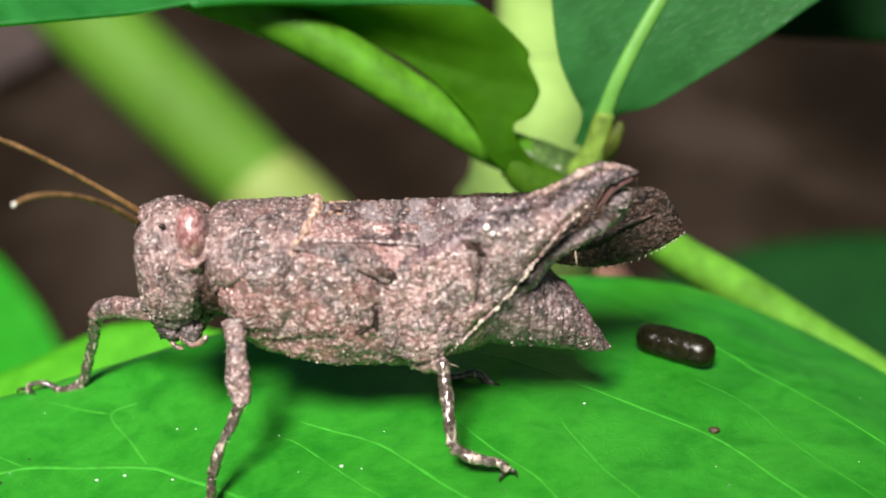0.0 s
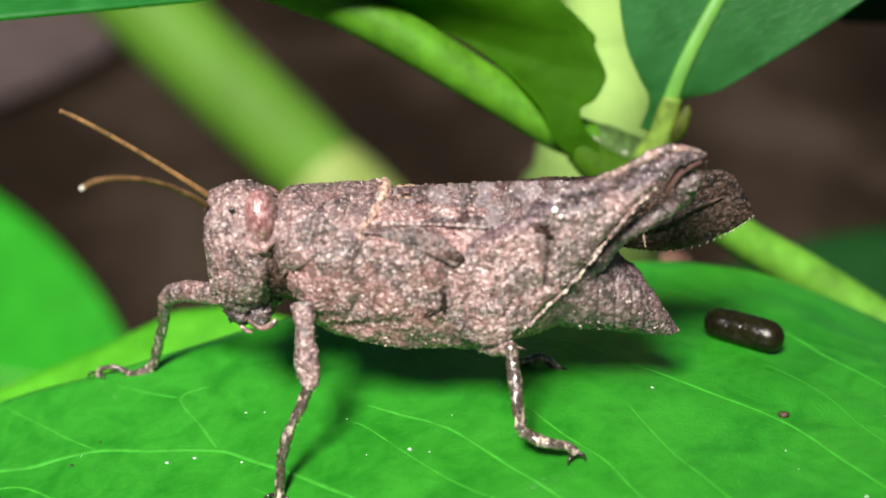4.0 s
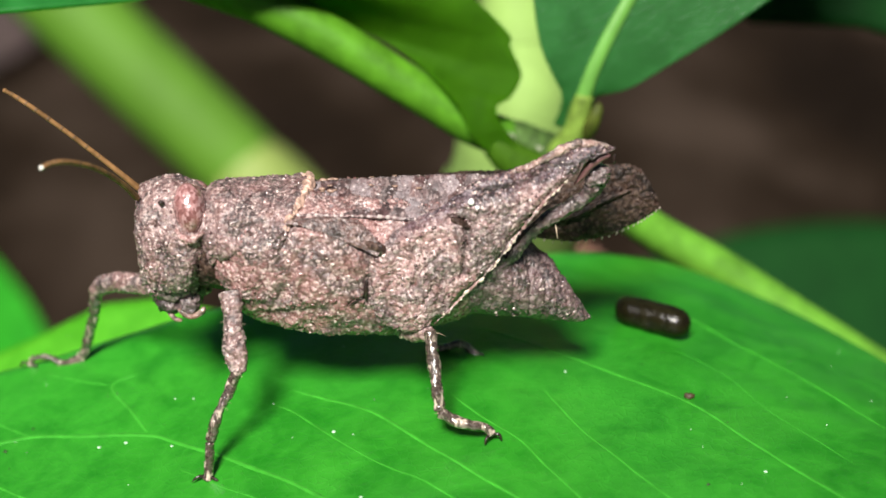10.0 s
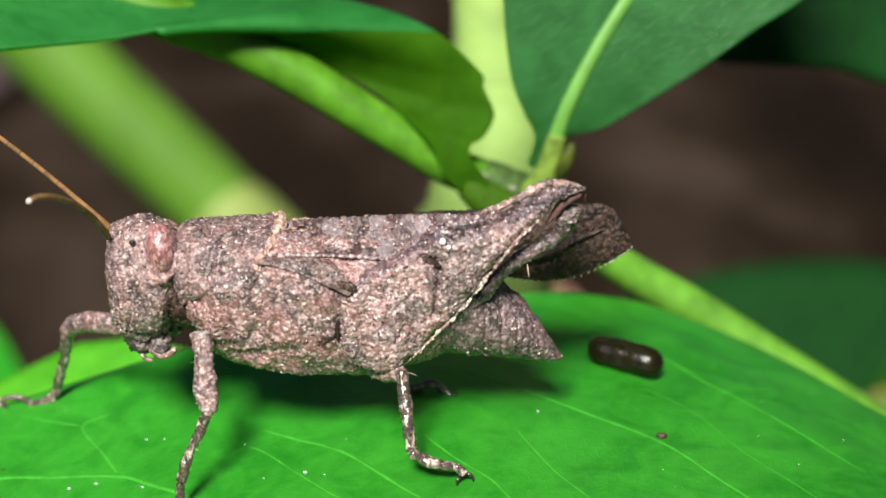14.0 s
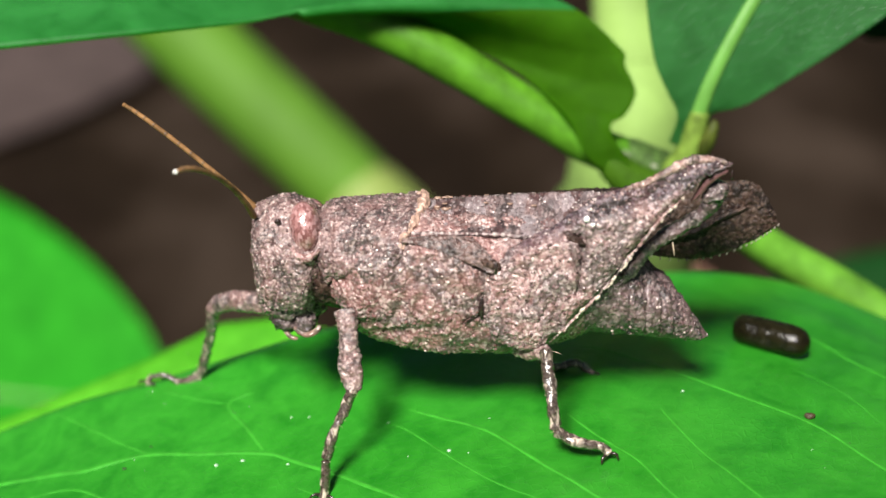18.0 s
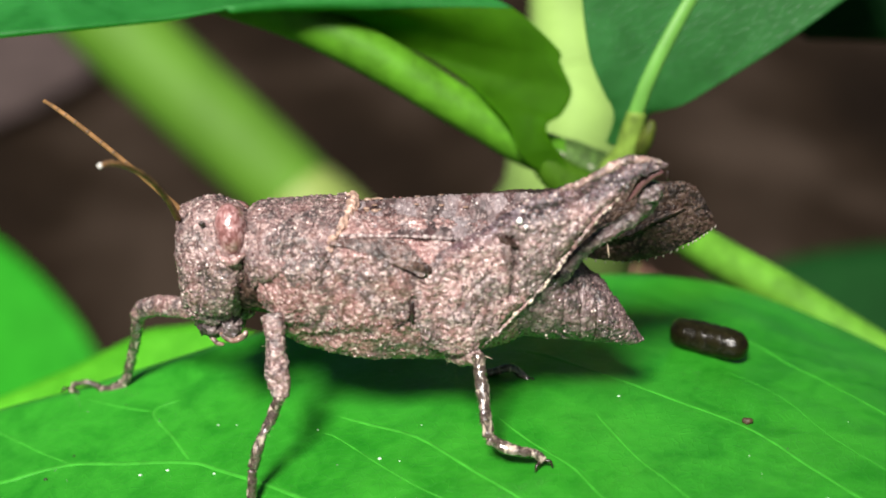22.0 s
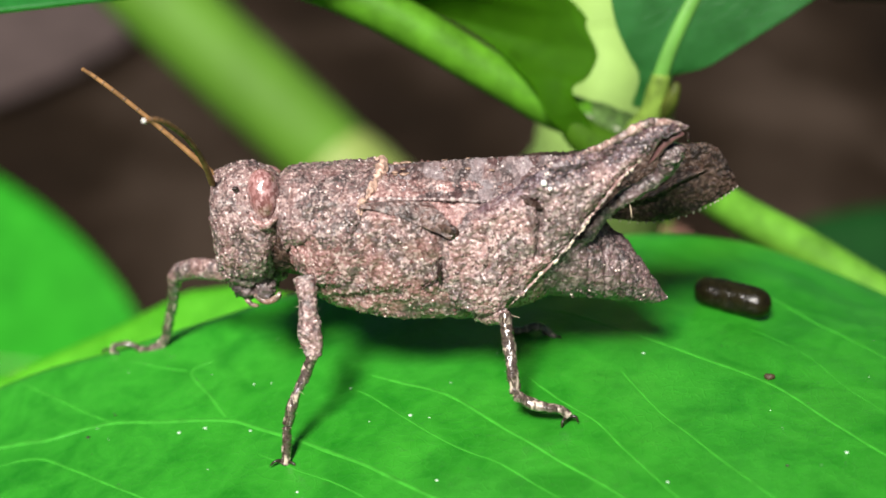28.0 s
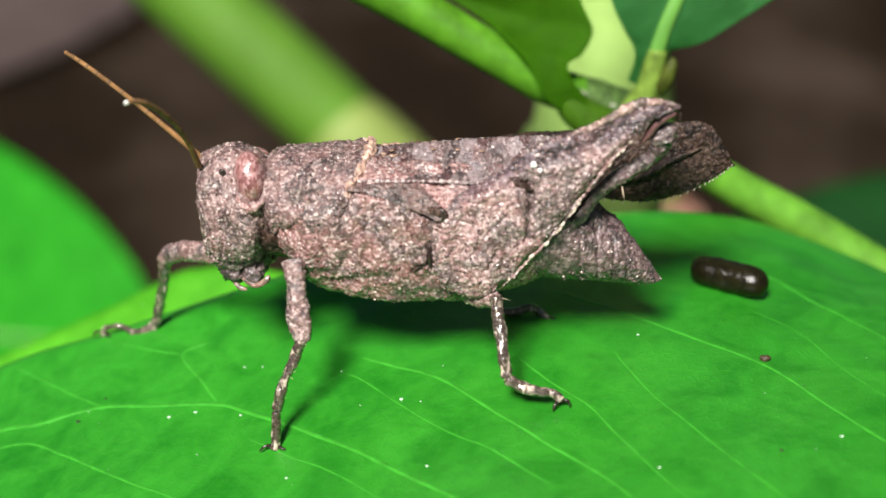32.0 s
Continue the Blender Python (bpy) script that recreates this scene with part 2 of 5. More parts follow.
# its upper face: brighter, bluish sky sheen put into the base colour
LEAF_SHEEN = leaf_material("leaf_upper_face_sky_sheen", (0.022, 0.215, 0.035), (0.045, 0.27, 0.06), 0.5, 0.5, through_tone=(0.16, 0.55, 0.03), gloss=0.25)
LEAF_UP = leaf_material("leaf_deep_green", (0.024, 0.14, 0.028), (0.042, 0.19, 0.05), 0.4, 0.42, through_tone=(0.30, 0.62, 0.01), gloss=0.5)
LEAF_SOFT = leaf_material("leaf_distant_green", (0.010, 0.24, 0.006), (0.03, 0.33, 0.015), 0.3, 0.7, gloss=0.12)
LEAF_LIME = leaf_material("leaf_lime", (0.06, 0.36, 0.010), (0.11, 0.44, 0.025), 0.3, 0.6, gloss=0.15)
LEAF_SLANT = leaf_material("leaf_slanting_green", (0.030, 0.13, 0.005), (0.042, 0.165, 0.008), 0.2, 0.7, gloss=0.1)
WITHERED = plain_material("leaf_withered", (0.20, 0.17, 0.03), 0.6, 0.4, 0.1)
# leaf green darkened to stand for shade on the leaves behind
LEAF_SHADE = leaf_material("leaf_green_painted_shade", (0.002, 0.028, 0.004), (0.004, 0.042, 0.005), 0.08, 0.7, gloss=0.1)
VEIN = plain_material("vein_pale_green", (0.034, 0.265, 0.018), 0.4, 0.25, 1.0)
VEIN_UP = plain_material("vein_dull_green", (0.035, 0.205, 0.042), 0.4, 0.25, 1.0)
TWIG_DARK = plain_material("petiole_olive", (0.036, 0.092, 0.004), 0.65, 0.3, 0.8, gloss=0.12)
STEM_LOW = plain_material("stem_green", (0.085, 0.235, 0.018), 0.5, 0.45, 0.4)
RIB = plain_material("midrib_lime", (0.105, 0.27, 0.045), 0.4, 0.2, 0.6)
TWIG = plain_material("twig_green", (0.060, 0.180, 0.009), 0.5, 0.45, 0.5, gloss=0.25)
NODE = plain_material("node_green_brown", (0.045, 0.085, 0.02), 0.65, 0.6, 1.6, gloss=0.15)
BUD = plain_material("bud_olive_brown", (0.05, 0.065, 0.008), 0.6, 0.5, 1.6, gloss=0.2)
STEM_YELLOW = plain_material("stem_yellow_green", (0.20, 0.315, 0.08), 0.6, 0.2, 0.3, gloss=0.12)
PETIOLE = plain_material("petiole_yellow_olive", (0.14, 0.22, 0.035), 0.6, 0.45, 1.2, gloss=0.15)
SCAR = plain_material("scar_grey", (0.24, 0.25, 0.18), 0.7, 0.5, 1.6, 0.00005)
DRY_RIM = plain_material("withered_tan", (0.17, 0.075, 0.045), 0.6, 0.4, 2.0)
STEM_TAN = plain_material("stem_tan", (0.17, 0.23, 0.05), 0.6, 0.25, 0.05)
STEM_FAR = plain_material("stem_light_green", (0.074, 0.182, 0.011), 0.6, 0.2, 0.05)
DROPPING = plain_material("dropping_dark_olive", (0.009, 0.0075, 0.003), 0.2, 0.6, 3.0, 0.00007, 0.22)
CRUMB = plain_material("crumb_brown", (0.045, 0.027, 0.012), 0.6, 0.5, 4.0, 0.00006)
SPECK_WHITE = plain_material("speck_white", (0.42, 0.58, 0.42), 0.4, 0.15)
SPECK_DARK = plain_material("speck_dark", (0.02, 0.02, 0.01), 0.6)


def band_and_glint_material(name, dark, pale, size):
    """Shiny leg cuticle: pale bands and painted highlight streaks on a dark ground."""
    m, nt, b, _ = nodes_of(name)
    v = mm_coords(nt)
    mp = nt.nodes.new("ShaderNodeMapping")
    mp.inputs["Scale"].default_value = (1.5, 1.5, 0.65)
    nt.links.new(v, mp.inputs["Vector"])
    patch = noise_node(nt, mp.outputs["Vector"], size, 3, 0.6, 0.8)
    fine = noise_node(nt, v, 9.0, 4, 0.7)
    c = ramp_node(nt, patch, [(0.53, dark), (0.59, tuple((x + y) / 2.8 for x, y in zip(dark, pale))), (0.66, pale)])
    c = mix_node(nt, 0.12, c, ramp_node(nt, fine, [(0.35, dark), (0.65, pale)]))
    nt.links.new(c, b.inputs["Base Color"])
    b.inputs["Roughness"].default_value = 0.12
    b.inputs["Specular IOR Level"].default_value = 0.8
    b.inputs["Coat Weight"].default_value, b.inputs["Coat Roughness"].default_value = 0.8, 0.1
    bump_node(nt, b, fine, 0.00003, 0.6)
    return m


SHIN = band_and_glint_material("banded_shin_painted_glints", (0.024, 0.014, 0.010), (0.60, 0.48, 0.39), 2.0)


def grain_material(name, tones, rough=0.16):
    """Glossy grains of the skin, each one with its own tone."""
    m, nt, b, _ = nodes_of(name)
    g = nt.nodes.new("ShaderNodeNewGeometry")
    c = ramp_node(nt, g.outputs["Random Per Island"], tones)
    fine = noise_node(nt, mm_coords(nt), 9.0, 3, 0.6)
    c = mix_node(nt, 1.0, c, ramp_node(nt, fine, [(0.35, (0.6,) * 3), (0.6, (1.0,) * 3)]), "MULTIPLY")
    nt.links.new(c, b.inputs["Base Color"])
    b.inputs["Roughness"].default_value, b.inputs["Specular IOR Level"].default_value = rough, 0.7
    bump_node(nt, b, fine, 0.00003, 0.5)
    return m


GRAIN = grain_material("skin_grain_mauve", [(0.0, (0.08, 0.042, 0.04)), (0.4, (0.19, 0.12, 0.117)), (0.82, (0.31, 0.21, 0.20)), (0.98, (0.66, 0.54, 0.49))])
GRAIN_PINK = grain_material("skin_grain_pink", [(0.0, (0.10, 0.04, 0.036)), (0.4, (0.23, 0.12, 0.11)), (0.82, (0.35, 0.205, 0.19)), (0.98, (0.68, 0.54, 0.49))])
GRAIN_GREY = grain_material("skin_grain_grey", [(0.0, (0.05, 0.035, 0.035)), (0.4, (0.17, 0.13, 0.13)), (0.75, (0.32, 0.27, 0.27)), (0.96, (0.66, 0.58, 0.55))])


def eye_material():
    """Glossy compound eye, red-brown with rows of small pale dashes."""
    m, nt, b, _ = nodes_of("eye_red_brown")
    v = mm_coords(nt)
    mp = nt.nodes.new("ShaderNodeMapping")
    mp.inputs["Scale"].default_value = (1.0, 1.0, 0.6)
    nt.links.new(v, mp.inputs["Vector"])
    dash = cells_node(nt, mp.outputs["Vector"], 9.0)
    big = noise_node(nt, v, 1.1, 3)
    c = ramp_node(nt, big, [(0.35, (0.12, 0.048, 0.044)), (0.55, (0.255, 0.112, 0.104)), (0.7, (0.33, 0.16, 0.15))])
    c = mix_node(nt, ramp_node(nt, dash.outputs["Color"], [(0.55, (0.0,) * 3), (0.68, (0.4,) * 3)]), c, (0.58, 0.38, 0.37))
    c = mix_node(nt, ramp_node(nt, dash.outputs["Color"], [(0.28, (0.6,) * 3), (0.42, (0.0,) * 3)]), c, (0.10, 0.035, 0.032))
    nt.links.new(c, b.inputs["Base Color"])
    b.inputs["Roughness"].default_value = 0.24
    b.inputs["Specular IOR Level"].default_value = 0.8
    b.inputs["Coat Weight"].default_value, b.inputs["Coat Roughness"].default_value = 0.6, 0.16
    b.inputs["Coat IOR"].default_value = 1.6
    bump_node(nt, b, dash.outputs["Distance"], 0.00002, 0.5)
    return m


EYE = eye_material()


def soil_material():
    m, nt, b, _ = nodes_of("forest_soil")
    tc = nt.nodes.new("ShaderNodeTexCoord")
    mp = nt.nodes.new("ShaderNodeMapping")
    mp.inputs["Scale"].default_value = (1000, 420, 1000)
    nt.links.new(tc.outputs["Object"], mp.inputs["Vector"])
    v = mp.outputs["Vector"]
    big = noise_node(nt, v, 0.0072, 3, 0.5)
    fine = noise_node(nt, v, 0.05, 6, 0.7)
    c = ramp_node(nt, big, [(0.34, (0.0034, 0.0020, 0.0010)), (0.5, (0.0140, 0.0088, 0.0052)), (0.66, (0.048, 0.034, 0.025))])
    c = mix_node(nt, 0.25, c, ramp_node(nt, fine, [(0.3, (0.0045, 0.0027, 0.0016)), (0.7, (0.036, 0.025, 0.018))]))
    nt.links.new(c, b.inputs["Base Color"])
    b.inputs["Roughness"].default_value = 0.95
    b.inputs["Specular IOR Level"].default_value = 0.03
    bump_node(nt, b, fine, 0.01, 0.6)
    return m


SOIL = soil_material()
SOIL_PALE = plain_material("pale_soil_grey_brown", (0.066, 0.048, 0.044), 0.9, 0.4, 0.03, 0.0005, 0.1)


# ---- geometry helpers, in millimetres ----
def spline(points, n):
    """n points along a smooth line through the given ones."""
    p = np.array(points, float)
    p = np.vstack([2 * p[0] - p[1], p, 2 * p[-1] - p[-2]])
    k = len(p) - 3
    s = np.linspace(0, k - 1e-9, n)
    i = s.astype(int)
    u = (s - i)[:, None]
    a, b, c, d = p[i], p[i + 1], p[i + 2], p[i + 3]
    return 0.5 * (2 * b + (c - a) * u + (2 * a - 5 * b + 4 * c - d) * u**2 + (3 * b - a - 3 * c + d) * u**3)


def grid_faces(nu, nv, wrap=False):
    """Quads of nu rows of nv points; wrap closes each row."""
    q = []
    for i in range(nu - 1):
        for j in range(nv if wrap else nv - 1):
            k = (j + 1) % nv
            q.append((i * nv + j, i * nv + k, (i + 1) * nv + k, (i + 1) * nv + j))
    return q


def closed_rows(rows):
    """A tube through rings of points, closed at both ends. rows: (nu, nv, 3)."""
    nu, nv, _ = rows.shape
    v = rows.reshape(-1, 3)
    f = grid_faces(nu, nv, True)
    v = np.vstack([v, rows[0].mean(0), rows[-1].mean(0)])
    a, b = len(v) - 2, len(v) - 1
    f += [(a, (j + 1) % nv, j) for j in range(nv)]
    f += [(b, (nu - 1) * nv + j, (nu - 1) * nv + (j + 1) % nv) for j in range(nv)]
    return v, f


def tube(points, radii, n=24, sides=12, flat=1.0):
    """A round rod along a smooth line, its ends rounded off. flat squeezes it sideways."""
    c = spline(points, n)
    r = spline(np.array(radii, float)[:, None], n)[:, 0]
    r = r * np.clip(np.minimum(np.sqrt(np.linspace(0, 1, n) * n / 2.0 + 0.05), np.sqrt(np.linspace(1, 0, n) * n / 2.0 + 0.05)), 0, 1)
    t = np.gradient(c, axis=0)
    t /= np.linalg.norm(t, axis=1)[:, None] + 1e-12
    ref = np.array([0, 1.0, 0]) if abs(t[:, 1]).max() < 0.9 else np.array([0.3, 0.2, 1.0])
    s = np.cross(t, ref)
    s /= np.linalg.norm(s, axis=1)[:, None]
    w = np.cross(s, t)
    a = np.linspace(0, 2 * np.pi, sides, endpoint=False)
    rows = c[:, None] + r[:, None, None] * (np.cos(a)[None, :, None] * s[:, None] + flat * np.sin(a)[None, :, None] * w[:, None])
    return closed_rows(rows)


def ball(centre, radii, nu=24, nv=32, turn=None):
    th = np.linspace(0.02, np.pi - 0.02, nu)
    a = np.linspace(0, 2 * np.pi, nv, endpoint=False)
    rows = np.stack([np.sin(th)[:, None] * np.cos(a), np.sin(th)[:, None] * np.sin(a), np.cos(th)[:, None] + 0 * a], -1) * np.array(radii)
    if turn is not None:
        rows = rows @ np.array(Euler([radians(d) for d in turn]).to_matrix()).T
    return closed_rows(rows + np.array(centre))


def loft_x(keys, nx, na, power_top=1.25, power_low=1.0):
    """A body along x from rows (x, top, bottom, half width, middle y)."""
    k = spline(keys, nx)
    a = np.linspace(0, 2 * np.pi, na, endpoint=False)
    ca, sa = np.cos(a), np.sin(a)
    e = np.where(sa > 0, power_top, power_low)
    cy = np.sign(ca) * abs(ca) ** np.where(sa > 0, 0.8, 0.9)
    sz = np.sign(sa) * abs(sa) ** e
    rows = np.stack([
        np.repeat(k[:, :1], na, 1),
        k[:, 4:5] + k[:, 3:4] * cy,
        (k[:, 1:2] + k[:, 2:3]) / 2 + (k[:, 1:2] - k[:, 2:3]) / 2 * sz], -1)
    return closed_rows(rows)


def plate(pairs, ns, na, bulge):
    """A flat limb between an upper and a lower edge: rows (top x, top z, low x, low z, middle y, half thickness)."""
    k = spline(pairs, ns)
    a = np.linspace(0, 2 * np.pi, na, endpoint=False)
    h, w = np.sin(a), np.cos(a)
    w = np.sign(w) * abs(w) ** bulge
    mid, half = (k[:, 0:2] + k[:, 2:4]) / 2, (k[:, 0:2] - k[:, 2:4]) / 2
    xz = mid[:, None] + half[:, None] * h[None, :, None]
    y = k[:, 4:5] + k[:, 5:6] * w
    return closed_rows(np.stack([xz[..., 0], y, xz[..., 1]], -1))


def normals_of(v, f):
    n = np.zeros_like(v)
    quads = np.array([q if len(q) == 4 else (*q, q[2]) for q in f])
    d = np.cross(v[quads[:, 2]] - v[quads[:, 0]], v[quads[:, 3]] - v[quads[:, 1]])
    d3 = np.cross(v[quads[:, 1]] - v[quads[:, 0]], v[quads[:, 2]] - v[quads[:, 0]])
    d = np.where((quads[:, 2] == quads[:, 3])[:, None], d3, d)
    for c in range(4):
        np.add.at(n, quads[:, c], d)
    return n / (np.linalg.norm(n, axis=1)[:, None] + 1e-12)


def roughen(geo, amp=0.06, size=0.3, lumps=0.08, lump_size=1.1):
    """Tubercles and lumps, pushed along the surface normals."""
    v, f = geo
    n = normals_of(v, f)
    out = np.empty(len(v))
    for i, p in enumerate(v):
        q = Vector(p)
        d, near = noise.voronoi(q / size)
        tall = 0.5 + 0.5 * noise.cell(near[0] * 9.1)
        dome = max(0.0, 1.0 - (d[0] / 0.62) ** 2)
        calm = 0.45 + 0.55 * min(1.0, max(0.0, 0.5 + 1.6 * noise.noise(q * 0.75)))
        flake = 1.0 - 2.0 * abs(noise.noise(q / size * 1.9 + Vector((7.1, 3.3, 1.7))))
        out[i] = calm * amp * (0.6 * dome * (0.25 + tall) - 0.4 + 0.55 * flake * tall + 0.75 * noise.noise(q / size * 2.6)) + lumps * noise.noise(q / lump_size)
    return v + n * out[:, None], f


def relief(geo, strokes):
    """Ridges and furrows along lines (x, z) on both flanks: rows of points, width, height."""
    v, f = geo
    n = normals_of(v, f)
    out = np.zeros(len(v))
    for points, width, height in strokes:
        line = spline([(x, z) for x, z in points], 30)
        d = np.full(len(v), 1e9)
        for q in line:
            d = np.minimum(d, np.hypot(v[:, 0] - q[0], v[:, 2] - q[1]))
        out += height * np.exp(-((d / width) ** 2)) * (abs(v[:, 1]) > 1.2)
    return v + n * out[:, None], f


def capsule(points, radius, n=60, sides=36):
    """A rounded pellet along a line."""
    c = spline(points, n)
    s = np.linspace(-1, 1, n)
    r = radius * np.maximum(1 - abs(s) ** 5, 0.0) ** 0.5 + 0.01
    t = c[-1] - c[0]
    t /= np.linalg.norm(t)
    a = np.cross(t, (0, 0, 1.0))
    a /= np.linalg.norm(a)
    w = np.cross(a, t)
    q = np.linspace(0, 2 * np.pi, sides, endpoint=False)
    return closed_rows(c[:, None] + r[:, None, None] * (np.cos(q)[None, :, None] * a + np.sin(q)[None, :, None] * w))


def joined(*geos):
    v, f, n = [], [], 0
    for a, b in geos:
        v.append(a)
        f += [tuple(i + n for i in q) for q in b]
        n += len(a)
    return np.vstack(v), f


def blade(upper, under, nu, nv, wave=0.0):
    """A leaf sheet with thickness. upper(u, v) gives a point; under is the thickness."""
    u, v = np.meshgrid(np.linspace(0, 1, nu), np.linspace(0, 1, nv), indexing="ij")
    top = upper(u, v)
    if wave:
        top[..., 2] += wave * np.sin(top[..., 0] * 0.9 + 1.3 * np.sin(top[..., 1] * 0.5)) * np.sin(top[..., 1] * 0.7 + 0.4)
    gu, gv = np.gradient(top, axis=0), np.gradient(top, axis=1)
    n = np.cross(gu, gv)
    n /= np.linalg.norm(n, axis=-1, keepdims=True) + 1e-12
    low = top - n * under
    a, b = top.reshape(-1, 3), low.reshape(-1, 3)
    f = grid_faces(nu, nv)
    m = len(a)
    f2 = [tuple(i + m for i in reversed(q)) for q in f]
    rim = [i * nv for i in range(nu)] + [(nu - 1) * nv + j for j in range(1, nv)]
    rim += [i * nv + nv - 1 for i in range(nu - 2, -1, -1)] + [j for j in range(nv - 2, 0, -1)]
    f3 = [(rim[i], rim[(i + 1) % len(rim)], rim[(i + 1) % len(rim)] + m, rim[i] + m) for i in range(len(rim))]
    return np.vstack([a, b]), f + f2 + f3


def mesh_of(name, geo, material, origin):
    v, f = geo
    me = bpy.data.meshes.new(name)
    me.from_pydata(((np.array(v) - np.array(origin)) * MM).tolist(), [], f)
    me.polygons.foreach_set("use_smooth", [True] * len(me.polygons))
    me.materials.append(material)
    me.update()
    return me


def thing(name, origin, label, category, group="", kind=""):
    ob = new(name)
    ob.empty_display_size = 0.001
    ob.location = Vector(origin) * MM
    ob["at"] = [float(x) for x in origin]
    return tagged(ob, label, category, group, kind)


def part(name, geo, material, parent, label="", pivot=None):
    """One mesh under a thing or a part. Its points are given in the world's millimetres."""
    base = list(parent["at"])
    at = list(pivot) if pivot is not None else base
    ob = new(name, mesh_of(name, geo, material, at))
    ob.parent = parent
    ob.location = (Vector(at) - Vector(base)) * MM
    ob["at"] = [float(x) for x in at]
    return tagged(ob, label)


def solid(name, geo, material, origin, label, category, group="", kind=""):
    ob = new(name, mesh_of(name, geo, material, origin))
    ob.location = Vector(origin) * MM
    ob["at"] = [float(x) for x in origin]
    return tagged(ob, label, category, group, kind)


def rod_teeth(points, length, along, count, thick=0.06):
    """A row of small thorns along a smooth line; along is the way they point."""
    c = spline(points, count)
    rnd = random.Random(3)
    out = []
    for p in c:
        d = np.array(along, float) + [rnd.uniform(-0.3, 0.3) for _ in range(3)]
        d /= np.linalg.norm(d)
        out.append(tube([p - d * 0.05, p + d * length * rnd.uniform(0.6, 1.1)], [thick, thick * 0.25], 4, 5))
    return joined(*out)


def granules(geo, count, seed, small=0.035, large=0.10):
    """Small low domes scattered over a surface, each a separate grain of the skin."""
    v, f = geo
    n = normals_of(v, f)
    rng = np.random.RandomState(seed)
    quads = np.array([q[:3] for q in f])
    area = np.linalg.norm(np.cross(v[quads[:, 1]] - v[quads[:, 0]], v[quads[:, 2]] - v[quads[:, 0]]), axis=1)
    pick = quads[rng.choice(len(quads), count, p=area / area.sum())][:, 0]
    up = n[pick]
    side = np.cross(up, np.where(abs(up[:, :1]) > 0.8, (0, 1.0, 0), (1.0, 0, 0)))
    side /= np.linalg.norm(side, axis=1)[:, None]
    turn = rng.uniform(0, 6.28, count)[:, None]
    a = side * np.cos(turn) + np.cross(up, side) * np.sin(turn)
    b = np.cross(up, a)
    r = (small + (large - small) * rng.uniform(0, 1, count) ** 2.2)[:, None]
    long = rng.uniform(0.8, 1.7, count)[:, None]
    tall = rng.uniform(0.5, 1.0, count)[:, None]
    rings = []
    for k, (out, high) in enumerate(((1.0, -0.35), (0.8, 0.45), (0.0, 0.8))):
        for j in range(7 if out else 1):
            q = 2 * np.pi * (j + 0.5 * k) / 7
            rings.append(v[pick] + r * (out * (math.cos(q) * long * a + math.sin(q) * b) + high * tall * up))
    pts = np.stack(rings, 1)
    m = pts.shape[1]
    faces = [(j, (j + 1) % 7, 7 + (j + 1) % 7, 7 + j) for j in range(7)] + [(7 + j, 7 + (j + 1) % 7, 14) for j in range(7)]
    return pts.reshape(-1, 3), [tuple(int(i * m + q) for q in face) for i in range(count) for face in faces]


def grain_part(geo, count, seed, material, parent, **sizes):
    """The grains of one body part, joined, since they are too many and too small to tell apart."""
    return tagged(part("skin_grain", granules(geo, count, seed, **sizes), material, parent), kind="stuff")


# ---- ground ----
def ground_sheet():
    n = 90
    s = np.linspace(-1, 1, n)
    x, y = np.meshgrid(s * abs(s) ** 3 * 400000, s * abs(s) ** 3 * 400000, indexing="ij")
    z = -300 + 14 * np.sin(x * 0.011) * np.cos(y * 0.013 + 1)
    return np.stack([x, y, z], -1).reshape(-1, 3), grid_faces(n, n)


solid("ground", ground_sheet(), SOIL, (0, 0, -300), "dark brown bare forest soil with litter", "ground", kind="structure")


# ---- the leaf that the insect stands on ----
def leaf_height(x, y):
    return -5.33 + 0.0867 * x + 0.1097 * y - 0.00569 * x * x - 0.00736 * x * y - 0.0008 * np.maximum(0, abs(y) - 18) ** 2 + 0.05 * np.sin(x * 0.9 + 1.3 * np.sin(y * 0.5)) * np.sin(y * 0.7 + 0.4 + 0.5 * np.sin(x * 0.31))


FAR_EDGE = spline([(-40, 1, 0), (-33, 5.2, 0), (-25.3, 7.1, 0), (-18, 7.7, 0), (-10.4, 9.6, 0), (-3, 11.8, 0), (3.2, 13.8, 0), (8.4, 16.6, 0), (14.7, 18.2, 0), (18.1, 17.0, 0), (22.0, 14.6, 0), (26.2, 8.7, 0), (30, 2.5, 0), (34, -8, 0)], 140)


def main_leaf_point(u, v):
    x = -40 + 74 * u
    far = np.interp(x, FAR_EDGE[:, 0], FAR_EDGE[:, 1])
    near = -34 + 32 * ((x + 3) / 40) ** 2
    near = np.minimum(near, far - 1)
    y = near + (far - near) * v
    z = leaf_height(x, y) - 0.9 * np.clip((v - 0.97) / 0.03, 0, 1) ** 2 * 0.4
    return np.stack([x, y, z], -1)


main_leaf = thing("broad_leaf", (0, 0, -5.3), "broad glossy bright green leaf with pale veins", "leaf")
part("leaf_blade", blade(main_leaf_point, 0.28, 300, 220), LEAF, main_leaf)


def on_leaf(points, lift=0.0):
    return [(x, y, float(leaf_height(np.float64(x), np.float64(y))) + lift) for x, y in points]


